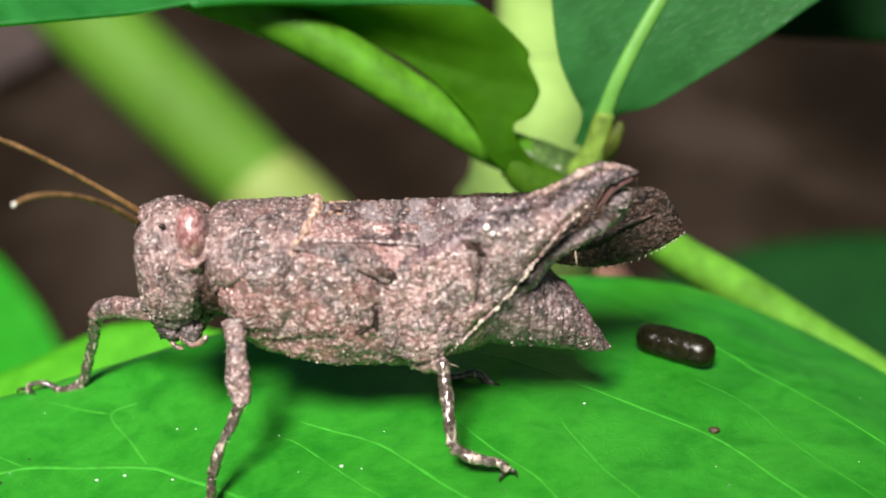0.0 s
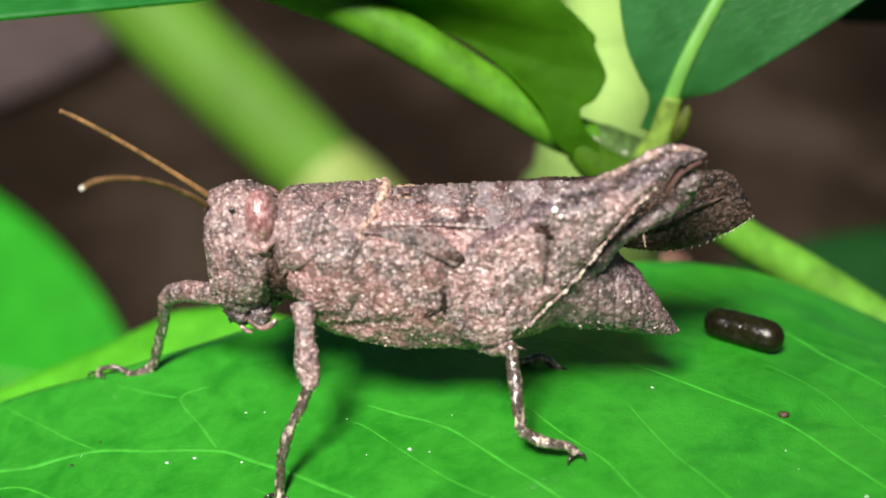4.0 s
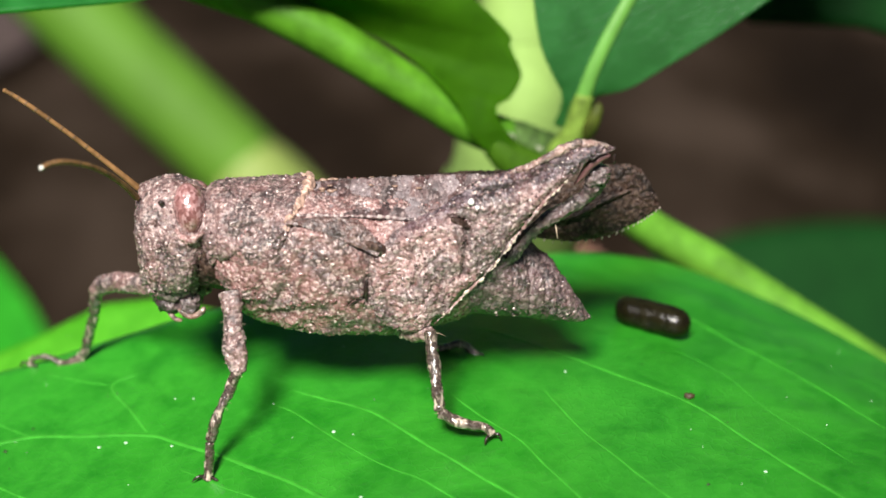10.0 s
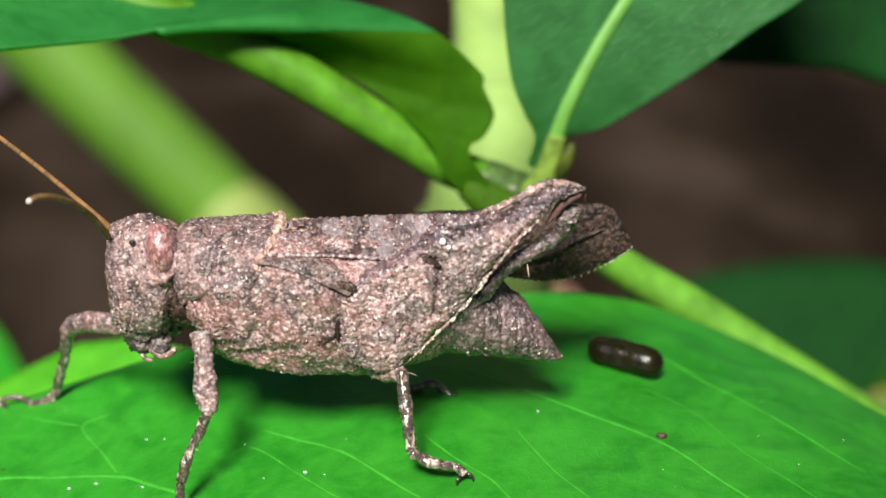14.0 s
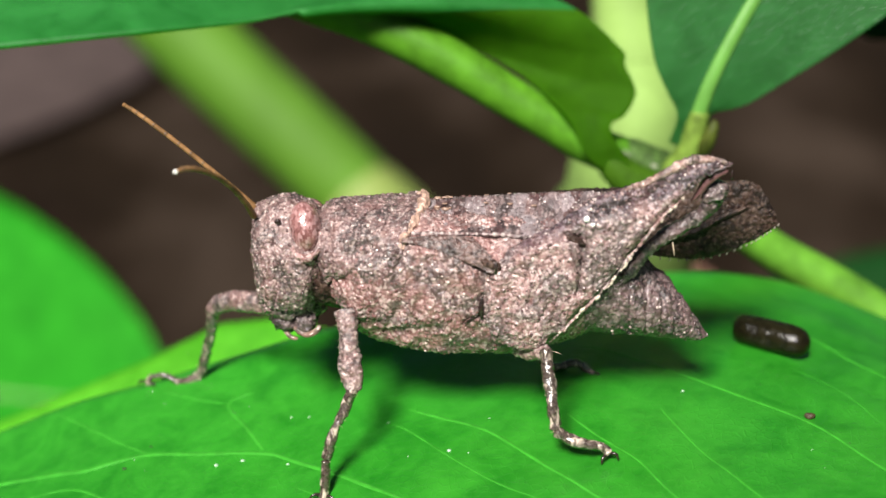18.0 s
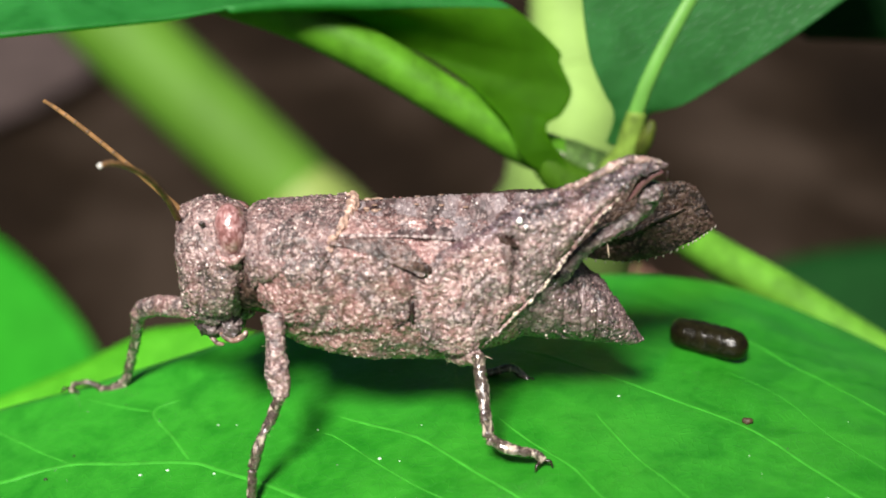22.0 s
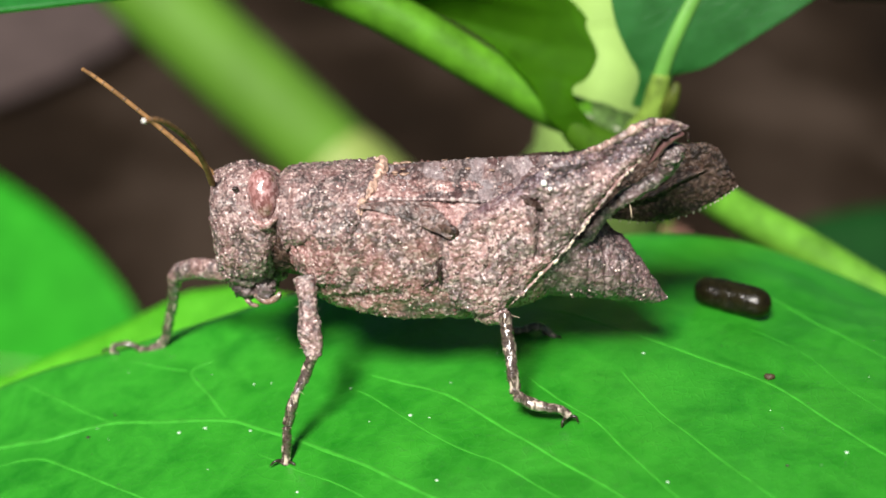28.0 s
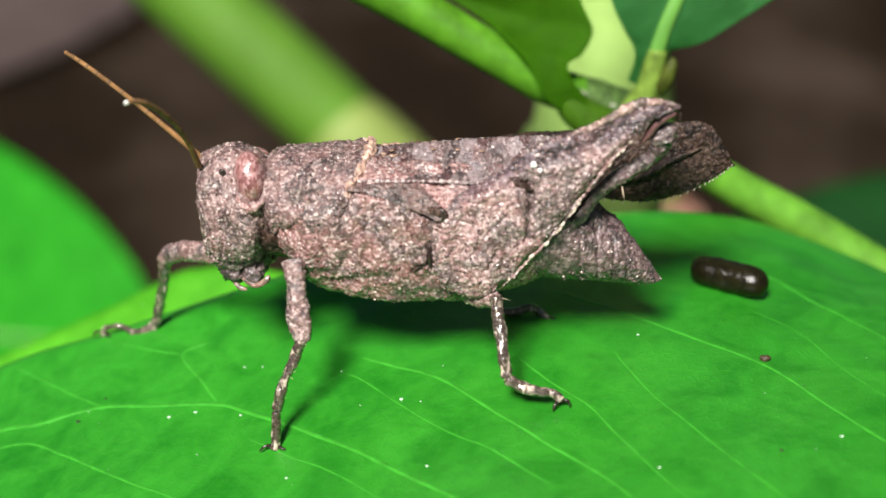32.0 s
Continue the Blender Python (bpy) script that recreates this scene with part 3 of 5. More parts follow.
VEINS = [
    ([(-32, 2.2), (-27, 2.2), (-23.0, 1.6), (-21.1, 1.1), (-19.4, 1.1), (-17.6, 1.0), (-14.9, 0.1), (-11.8, -0.9), (-10.4, -1.8), (-7.2, -4.3), (-4.0, -7.1), (-1.9, -9.2), (0.1, -11.2), (3.5, -16)], 0.14),
    ([(-11.8, -0.9), (-12.9, 1.1), (-14.3, 3.7), (-12.8, 4.4)], 0.10),
    ([(-14.3, 3.7), (-16.3, 4.7), (-18.2, 6.0)], 0.06),
    ([(-6.0, -0.2), (-5.2, -0.7), (-4.0, -2.1), (-2.1, -4.5), (-0.2, -6.5), (1.5, -8.1), (5, -12.5)], 0.06),
    ([(-6, 1.4), (-3.6, -0.1), (-1.4, -1.6), (0.7, -4.1), (3.2, -7.2), (5.3, -9.8), (6.8, -12.0), (9.5, -17)], 0.12),
    ([(1.8, 0.4), (3.6, -2.4), (5.5, -5.1), (6.6, -7.6), (8.0, -10.5), (9.2, -12.7), (11, -17)], 0.08),
    ([(6.6, 0.4), (7.3, -1.7), (8.3, -4.3), (10.2, -7.9), (11.7, -10.8), (13.1, -13.5), (15, -18)], 0.08),
    ([(0.5, 6.6), (3.5, 6.0), (6.1, 4.6), (7.4, 3.6), (9.7, 1.9), (12.2, -0.1), (13.6, -1.5), (14.8, -3.2), (16.3, -6.0), (17.6, -8.0), (19.1, -10.6), (22, -16)], 0.15),
    ([(8, 13.2), (11, 12.2), (13.3, 10.6), (15.9, 8.4), (17.3, 6.3), (19.4, 3.8), (21.0, 1.2), (24.5, -5)], 0.12),
    ([(-24.7, 0.3), (-21.7, 0.0), (-19.3, -1.7), (-17.6, -3.1), (-15.3, -5.1), (-12.8, -7.1), (-8, -12)], 0.07),
    ([(-24, 6.4), (-21.5, 4.2), (-19.7, 2.5), (-17.7, 0.9)], 0.06),
    ([(-10.4, -3.6), (-8.1, -5.6), (-5.9, -7.5), (-4.3, -9.1), (-1, -13)], 0.05),
    ([(12.6, 5.6), (15.1, 3.2), (16.2, 1.5), (17.1, -0.9), (18.4, -3.4), (21, -8)], 0.05),
]
for path, r in VEINS:
    part("vein", tube(on_leaf(spline([(*p, 0) for p in path], 40)[:, :2], -1.52 * r), [r * 1.3] + [r * 1.7] * 8 + [r * 1.3], 160, 20), VEIN, main_leaf)
part("petiole", tube([(-39.5, -6, -17.0), (-46, -7, -22), (-58, -6, -60), (-75, 0, -301)], [0.9, 1.1, 1.3, 1.8], 60, 12), TWIG, main_leaf)


# ---- grey-brown sheet added to lighten the soil, far out of focus ----
def pale_soil_sheet(x, y, turn, length, width):
    a = radians(turn)
    along, side = np.array((math.cos(a), math.sin(a), 0)), np.array((-math.sin(a), math.cos(a), 0))

    def at(u, v):
        w = width * np.sin(np.pi * np.clip(u, 0.01, 0.99)) ** 0.8
        q = 2 * v - 1
        p = np.array((x, y, -296.0)) + along * ((u - 0.5) * length)[..., None] + side * (w * q)[..., None]
        p[..., 2] += 4 * q * q + 3 * np.sin(5 * u)
        return p
    ob = thing("pale_soil_sheet", (x, y, -290), "grey-brown leaf-shaped sheet added to lighten the soil", "leaf")
    part("leaf_blade", blade(at, 1.0, 30, 16), SOIL_PALE, ob)
    part("midrib", tube(list(at(np.linspace(0.03, 0.97, 6), np.full(6, 0.5))), [1.5, 1.3, 1.1, 1, 0.8, 0.5], 20, 8), SOIL_PALE, ob)


pale_soil_sheet(-600, 1250, 84, 1100, 300)


# ---- the plant behind ----
twig = thing("green_twig", (6.7, 18, 1.1), "green leafy twig with a dark speckled node", "twig")
part("twig_stem", tube([(-36, 18.5, 21), (-21.1, 17.7, 14.5), (-15.9, 17.7, 12.5), (-11.8, 17.7, 10.9), (-8.4, 17.7, 9.7), (-5.66, 17.7, 8.4), (-2.57, 17.7, 6.65), (-0.4, 17.7, 5.27), (1.84, 17.7, 3.9), (3.77, 17.8, 2.65), (5.7, 18.0, 1.8), (6.6, 18.1, 1.3)], [1.3, 1.3, 1.3, 1.28, 1.26, 1.24, 1.2, 1.16, 1.12, 1.1, 1.15, 1.1], 140, 32), TWIG, twig)
part("twig_node", roughen(tube([(4.9, 18.2, 1.8), (5.75, 18.2, 1.6), (7.0, 18.1, 1.2), (8.4, 18.1, 0.6), (10.2, 18.2, -0.3)], [1.1, 1.3, 1.32, 1.25, 1.0], 60, 40), 0.05, 0.5, 0.14, 1.0), NODE, twig, "dark speckled node")
for x, z, r in ((5.9, 2.2, 0.28), (7.6, 1.5, 0.22), (6.9, 0.9, 0.3)):
    part("bark_scar", roughen(ball((x, 17.0 + 0.1 * r, z), (r * 1.5, 0.14, r * 0.8), 16, 20, (0, 25, 0)), 0.04, 0.2, 0.06, 0.3), SCAR, twig, "grey corky scar")
part("lower_stem", tube([(9.4, 18.2, 0.1), (14.2, 20.3, -4.1), (19, 21, -7.1), (24.2, 21, -10.4), (33.5, 21, -16.4), (60, 21, -34), (200, 21, -140), (330, 24, -301)], [1.0, 1.15, 1.2, 1.2, 1.2, 1.2, 2, 3], 120, 18), STEM_LOW, twig)


def along(curve, u):
    """Points of a smooth curve at the shares u of its length."""
    s = np.linspace(0, 1, len(curve))
    return np.stack([np.interp(u, s, curve[:, i]) for i in range(3)], -1)


# the upright leaf: its two edges and the midrib between them
UP_LEFT = spline([(8.52, 16.4, 2.94), (8.75, 15.6, 4.3), (8.63, 15.4, 5.14), (8.2, 15.3, 5.84), (7.43, 15.3, 7.57), (6.97, 15.5, 10.0), (6.64, 16.0, 13.6), (6.47, 17.0, 17.0), (8.0, 18.5, 23), (13, 20.4, 30), (22, 22.6, 36)], 160)
UP_RIB = spline([(9.59, 16.6, 2.57), (9.77, 16.4, 4.1), (10.16, 16.3, 5.76), (11.08, 16.5, 7.96), (12.56, 17.0, 10.7), (14.34, 17.5, 13.5), (16.67, 18.0, 17.1), (19.2, 19.2, 22), (21.3, 21, 29), (22.2, 22.7, 36.2)], 160)
UP_RIGHT = spline([(10.19, 16.4, 2.96), (10.4, 15.9, 4.35), (10.75, 15.7, 4.85), (12.37, 15.6, 5.2), (14.48, 15.6, 6.46), (17.5, 15.8, 8.4), (20.54, 16.2, 10.6), (23.5, 16.8, 12.6), (25.9, 17.7, 16), (27.0, 18.9, 21), (25.6, 21, 29), (22.4, 22.7, 36)], 160)


def upright_point(u, v):
    edge = np.where((v < 0.5)[..., None], along(UP_LEFT, u), along(UP_RIGHT, u))
    s = abs(2 * v - 1)
    p = along(UP_RIB, u) * (1 - s)[..., None] + edge * s[..., None]
    p[..., 1] += 0.9 * s + 0.10 * s * np.sin(9 * u + 5 * v)
    return p


def on_blade(at, pairs, lift):
    out = []
    for u, v in pairs:
        p, pu, pv = (at(np.array([a]), np.array([b]))[0] for a, b in ((u, v), (u + 0.01, v), (u, v + 0.01)))
        n = np.cross(pu - p, pv - p)
        n /= np.linalg.norm(n)
        out.append(p + (n if n[1] < 0 else -n) * lift)
    return out


right_leaf = thing("upright_leaf", (9.8, 16, 3.4), "upright deep green leaf with a lime midrib", "leaf")
part("leaf_blade", blade(upright_point, 0.22, 150, 91), LEAF_UP, right_leaf)
part("midrib", tube([p + np.array((0, -0.2, 0)) for p in UP_RIB[::14]] + [UP_RIB[-3]], [0.46, 0.44, 0.42, 0.4, 0.38, 0.36, 0.34, 0.3, 0.26, 0.22, 0.16, 0.1, 0.06], 120, 18, 0.6), RIB, right_leaf, "lime midrib")
for path in ([(0.40, 0.51), (0.50, 0.63), (0.60, 0.77), (0.68, 0.88)], [(0.27, 0.52), (0.36, 0.66), (0.45, 0.80), (0.52, 0.92)], [(0.52, 0.51), (0.62, 0.64), (0.72, 0.78), (0.78, 0.88)],
             [(0.41, 0.49), (0.50, 0.37), (0.62, 0.29), (0.80, 0.22)], [(0.28, 0.48), (0.38, 0.34), (0.52, 0.20), (0.66, 0.12)], [(0.56, 0.49), (0.66, 0.40), (0.80, 0.33)], [(0.66, 0.51), (0.76, 0.64), (0.84, 0.75)]):
    part("vein", tube(on_blade(upright_point, path, 0.0), [0.13, 0.12, 0.10, 0.04][: len(path)], 40, 10), VEIN_UP, right_leaf)
part("petiole", tube([(8.7, 17.2, 0.9), (9.2, 16.7, 1.9), (9.55, 16.45, 2.7), (9.75, 16.3, 3.9), (10.0, 16.2, 5.0)], [0.85, 0.75, 0.68, 0.6, 0.5], 40, 20), PETIOLE, right_leaf, "yellowish petiole")
part("bud", roughen(tube([(10.0, 16.3, 2.3), (10.3, 15.9, 3.1), (10.6, 15.75, 4.0), (10.75, 15.8, 4.5)], [0.3, 0.42, 0.34, 0.12], 30, 18), 0.03, 0.3, 0.05, 0.5), BUD, right_leaf, "small olive brown bud")

# the leaf that rises from the node, overhangs and folds away to the upper left
ARCH_LOW = spline([(5.6, 16.2, 1.0), (3.87, 15.8, 2.5), (3.13, 15.9, 4.0), (2.28, 16.4, 4.95), (0.55, 17.9, 6.2), (-1.83, 18.8, 7.5), (-4.0, 18.6, 8.8), (-6.25, 17.5, 10.1), (-8.7, 15, 10.7), (-11.2, 13.5, 10.85), (-13.9, 12.5, 10.5), (-16.6, 11.5, 10.4), (-20.4, 10, 10.3), (-30, 8.5, 9.6)], 200)
ARCH_HIGH = spline([(6.9, 16.2, 0.9), (5.75, 15.9, 2.7), (5.25, 15.8, 3.6), (5.18, 15.9, 4.25), (5.87, 16.2, 4.6), (6.4, 16.6, 5.4), (6.46, 16.9, 6.0), (5.9, 17.3, 7.2), (5.75, 17.5, 7.95), (3.63, 17.8, 9.75), (1.13, 18.5, 10.75), (-1.24, 20, 11.1), (-3.7, 22, 11.25), (-5.4, 26, 12.3), (-12, 31, 16), (-26, 33, 19)], 200)


def arch_point(u, v):
    lo, hi = along(ARCH_LOW, u), along(ARCH_HIGH, u)
    p = lo + (hi - lo) * v[..., None]
    p[..., 1] += 0.7 * np.sin(np.pi * v) * np.clip(1 - 1.6 * u, -0.5, 1) * np.clip(u * 6 - 0.5, 0, 1)
    p[..., 2] += 0.5 * np.sin(np.pi * v) * np.clip(2 * u - 1, 0, 1)
    return p


arch_leaf = thing("arching_leaf", (4.4, 15, 3), "arching green leaf, underside glow and sky sheen in its colours", "leaf")
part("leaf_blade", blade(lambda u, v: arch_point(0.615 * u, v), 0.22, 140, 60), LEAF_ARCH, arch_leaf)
part("turned_blade", blade(lambda u, v: arch_point(0.61 + 0.39 * u, v), 0.24, 100, 60), LEAF_SHEEN, arch_leaf, "upper face turned to the light, bluish sky sheen in its colour")
part("petiole", tube([(8.4, 17.1, 0.0), (7.2, 16.7, 0.4), (6.0, 16.5, 1.1), (5.1, 16.5, 2.2), (4.6, 16.6, 3.4)], [0.9, 1.05, 1.0, 0.8, 0.3], 80, 28), TWIG_DARK, arch_leaf, "olive winged leaf base")

tall_stem = thing("yellow_green_stem", (8.5, 43, -12), "smooth pale yellow-green plant stem behind the node", "stem")
part("upper_stem", tube([(4, 80, 48), (7.2, 62, 20), (7.45, 54, 11.9), (7.6, 49, 7.7), (8.0, 46, 3.3), (8.5, 44, -0.4)], [2.0, 2.1, 2.15, 2.3, 2.7, 3.6], 80, 28), STEM_YELLOW, tall_stem)
part("lower_stem", tube([(8.0, 46, 3.3), (8.5, 44, -0.4), (8.7, 43, -3.5), (8.6, 43, -7.8), (8.0, 43, -13), (6, 46, -40), (0, 60, -301)], [2.3, 3.5, 4.4, 5.0, 5.0, 4.6, 5.0], 120, 28), STEM_YELLOW, tall_stem)

far_stem = thing("light_green_stalk", (-30, 200, -58), "thick light green stalk far behind", "stem")
part("upper_stalk", tube([(-190, 200, 108), (-110, 200, 26), (-52.5, 200, -34.5), (-36, 200, -51.2), (-27, 200, -60.3)], [7, 7.2, 7.4, 7.5, 7.3], 60, 28), STEM_FAR, far_stem)
part("stalk_joint", tube([(-31, 199.5, -56.3), (-24, 199.5, -63.2), (-14, 199.5, -73)], [6.6, 7.9, 7.2], 30, 28), STEM_TAN, far_stem, "tan joint of the stalk")
part("lower_stalk", tube([(-13, 200, -72), (40, 200, -125), (210, 205, -301)], [7.2, 8, 9], 40, 28), STEM_FAR, far_stem)


def lying_leaf(name, centre, along, half_len, half_wid, tilt, material, label, base_at, rib_size=1.0):
    """A broad leaf far behind, from tip to tip along its midrib, with a stalk to the ground."""
    ob = thing(name, centre, label, "leaf", "leaves behind")
    a = np.array(along, float) / np.linalg.norm(along)
    s = np.cross((0, 0, 1.0), a)
    s = s / np.linalg.norm(s) + np.array((0, 0, tilt))

    def at(u, v):
        w = half_wid * np.sin(np.pi * np.clip(u, 0.004, 0.996)) ** 0.55
        q = 2 * v - 1
        p = np.array(centre) + a * ((2 * u - 1) * half_len)[..., None] + s * (w * q)[..., None]
        p[..., 2] += 0.08 * half_wid * (q * q) - 0.12 * half_len * (2 * u - 1) ** 2
        return p
    part("leaf_blade", blade(at, 0.4, 60, 30), material, ob)
    rib = at(np.linspace(0.02, 0.98, 8), np.full(8, 0.5))
    part("midrib", tube(list(rib), [k * rib_size for k in (0.9, 0.85, 0.8, 0.7, 0.6, 0.5, 0.4, 0.2)], 30, 10), RIB if rib_size == 1.0 else material, ob)
    part("stalk", tube([rib[0], rib[0] + np.array((base_at[0] - rib[0][0], base_at[1] - rib[0][1], -10)) * 0.4, base_at], [1.1 * rib_size, 1.2, 1.5], 30, 10), TWIG, ob)
    return ob


lying_leaf("low_leaf", (-116.5, 173, -85), (1, 0.1, 0.0), 59, 31, 0.9, LEAF_SOFT, "bright green leaf blurred far behind", (-200, 180, -301))
lying_leaf("shaded_leaf", (78, 167, -93), (1, 0.1, 0.0), 78, 30, 0.8, LEAF_SHADE, "green leaf behind the twig, shade put into its colour", (220, 190, -301))
lying_leaf("slanting_leaf", (84, 150, -60), (0.62, 0.0, 1.0), 33, 9, 0.2, LEAF_SLANT, "slanting light green leaf far behind", (60, 160, -301))
lying_leaf("withered_leaf", (90, 142, -70), (1, 0.0, -0.15), 22, 5, 0.4, WITHERED, "withered yellow-brown leaf far behind", (170, 150, -301))
lying_leaf("tan_leaf", (25, 150, -57.9), (1, 0, 0.02), 4.4, 3.4, 0.75, DRY_RIM, "small reddish tan leaf far behind the broad leaf", (30, 160, -301), 0.15)


def lime_point(u, v):
    x = -46 + 40 * u
    top = np.interp(x, [-46, -31, -23, -18.5, -14.9, -9, -6], [-23.5, -17, -13.4, -11.0, -10.6, -12, -14])
    w = 1 - v
    return np.stack([x + 3 * w, 24 - 11 * w + 0 * x, top - 7 * w - 2 * w * w], -1)


lime_leaf = thing("lime_leaf", (-24, 22, -16), "lime green leaf below the broad leaf", "leaf", "leaves behind")
part("leaf_blade", blade(lime_point, 0.3, 60, 24), LEAF_LIME, lime_leaf)
part("stalk", tube([(-44, 14, -29), (-55, 16, -80), (-70, 30, -301)], [1.0, 1.2, 1.5], 40, 10), TWIG, lime_leaf)


def dark_hanging(u, v):
    x = 20 + 46 * u
    low = np.interp(x, [20, 23.6, 31.6, 38.6, 50, 66], [7.5, 3.6, 3.4, 1.3, -3, -3])
    z = low + v * (22 + 4 * u)
    y = 40 + 2 * np.sin(3 * v) + 8 * v
    return np.stack([x, y, z], -1)


dark_leaf = thing("hanging_leaf", (43, 42, 3), "green leaf hanging behind, shade put into its colour", "leaf", "leaves behind")
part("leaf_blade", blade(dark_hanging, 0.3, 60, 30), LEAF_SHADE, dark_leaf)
mid = dark_hanging(np.linspace(0.03, 0.97, 8), np.full(8, 0.55))
part("midrib", tube(list(mid), [0.5] * 7 + [0.2], 30, 10), VEIN_UP, dark_leaf)
part("stalk", tube([mid[-1], mid[-1] + np.array((20, 6, -12)), (130, 60, -120), (160, 64, -301)], [0.5, 0.9, 1.2, 1.6], 50, 10), TWIG, dark_leaf)


# ---- the grasshopper ----
hopper = thing("grasshopper", (-2, 0, -6.0), "stout brown granular grasshopper standing on the broad leaf", "grasshopper")

THORAX = [(-8.5, 4.0, 1.0, 1.6, 0), (-8.0, 4.3, 0.1, 2.5, 0), (-7.0, 4.7, -1.15, 3.1, 0), (-5.0, 4.8, -1.8, 3.3, 0), (-3.0, 4.85, -2.05, 3.35, 0), (-0.5, 4.9, -2.1, 3.2, 0), (1.6, 4.9, -1.75, 2.9, 0), (3.2, 4.8, -1.15, 2.5, 0)]
FLANK = [([(-1.75, 2.7), (-1.6, 1.8), (-1.65, 0.7)], 0.28, 0.12), ([(-1.45, 1.7), (-1.5, 1.1), (-1.45, 0.55)], 0.14, -0.28), ([(-2.3, 0.29), (-1.93, 0.6), (-1.6, 0.74)], 0.1, -0.24),
         ([(-8.1, 0.3), (-6.9, 0.1), (-5.7, 0.3), (-5.0, 1.1), (-4.7, 2.2)], 0.28, -0.16), ([(-6.2, -0.4), (-4.8, -0.2), (-3.4, 0.1)], 0.25, -0.14), ([(-4.4, 1.0), (-3.9, 2.2)], 0.2, -0.1),
         ([(-5, -1.2), (-3, -1.3), (-0.5, -1.2)], 0.3, 0.15), ([(-4.4, 3.6), (-3.0, 3.5), (-2.2, 2.9), (-1.9, 2.3)], 0.25, 0.16), ([(-3.4, 2.4), (-2.6, 1.6)], 0.3, -0.12), ([(-1.7, 3.3), (-1.0, 3.0), (-0.5, 2.95)], 0.22, -0.3)]
g = roughen(relief(loft_x(THORAX, 300, 260, 0.72), FLANK), 0.115, 0.42, 0.14, 0.9)
thorax = part("thorax", g, HIDE_PINK, hopper, "pinkish brown granular flank")
grain_part(g, 3600, 31, GRAIN_PINK, thorax)
ABDOMEN = [(1.5, 4.8, -1.3, 2.6, 0), (3.2, 4.6, -1.15, 2.5, 0), (4.3, 3.9, -1.2, 2.3, 0), (5.4, 2.8, -1.3, 2.0, 0), (6.3, 1.85, -1.35, 1.7, 0), (7.05, 1.25, -1.5, 1.3, 0), (7.75, 0.25, -1.6, 0.9, 0), (8.45, -0.85, -1.65, 0.45, 0), (8.95, -1.35, -1.55, 0.12, 0)]
SEGMENTS = [([(x, 3.0), (x + 0.25, 1.0), (x + 0.2, -1.0)], 0.1, -0.12) for x in (4.9, 5.7, 6.45, 7.1, 7.7)]
g = roughen(relief(loft_x(ABDOMEN, 170, 150, 1.1), SEGMENTS), 0.10, 0.4, 0.1, 0.8)
# darker slate hide here stands for the shade of the thigh
abdomen = part("abdomen", g, HIDE_SLATE, hopper, "tapered brown abdomen, the thigh's shade in its colour")
grain_part(g, 1500, 32, GRAIN, abdomen, large=0.08)

PRONOTUM = [(-8.85, 4.55, 1.9, 2.2, 0), (-8.3, 4.9, 1.0, 2.7, 0), (-7.0, 5.02, 0.65, 3.14, 0), (-6.0, 5.05, 0.65, 3.24, 0), (-5.25, 5.06, 1.25, 3.12, 0), (-4.97, 5.08, 2.6, 2.8, 0), (-4.8, 5.1, 3.6, 2.5, 0), (-4.6, 5.13, 4.15, 2.0, 0), (-4.35, 5.16, 4.45, 1.4, 0), (-4.15, 5.18, 4.75, 0.7, 0), (-4.03, 5.18, 4.95, 0.15, 0)]
SHIELD = [([(-8.0, 1.0), (-6.9, 0.85), (-5.95, 1.05), (-5.4, 1.5), (-5.15, 2.2)], 0.2, 0.24), ([(-8.0, 1.7), (-7.2, 2.45)], 0.3, -0.32), ([(-7.6, 1.7), (-6.8, 1.4)], 0.5, -0.24),
          ([(-7.5, 3.9), (-6.9, 4.1), (-6.0, 4.25)], 0.24, 0.22), ([(-7.4, 3.4), (-6.6, 3.55), (-5.9, 3.75)], 0.2, -0.14), ([(-8.3, 4.5), (-8.25, 2.6), (-8.3, 1.2)], 0.16, -0.2), ([(-5.6, 2.6), (-5.3, 3.6)], 0.3, 0.12)]
g = roughen(relief(loft_x(PRONOTUM, 240, 230, 1.3, 0.8), SHIELD), 0.10, 0.42, 0.10, 1.1)
shield = part("pronotum", g, HIDE, hopper, "saddle-shaped granular shield")
grain_part(g, 2400, 33, GRAIN, shield)
part("pronotum_crest", roughen(joined(*[tube([(-4.06, s * 0.05, 5.2), (-4.22, s * 0.82, 4.96), (-4.42, s * 1.54, 4.68), (-4.68, s * 2.14, 4.4), (-4.9, s * 2.6, 4.12), (-5.0, s * 2.92, 3.75)], [0.15, 0.19, 0.19, 0.18, 0.15, 0.06], 150, 30) for s in (-1, 1)]), 0.22, 0.42, 0.10, 0.6), PALE_EDGE, hopper, "pale knobbed rear edge")

# shade of the gap behind the head is in this dark colour
part("neck", roughen(tube([(-9.6, 0, 1.6), (-8.8, 0, 1.7), (-7.8, 0, 1.8)], [1.5, 1.75, 1.9], 30, 40), 0.08, 0.3, 0.08, 0.6), HIDE_DARK, hopper, "fold of the neck, gap shade in its colour")

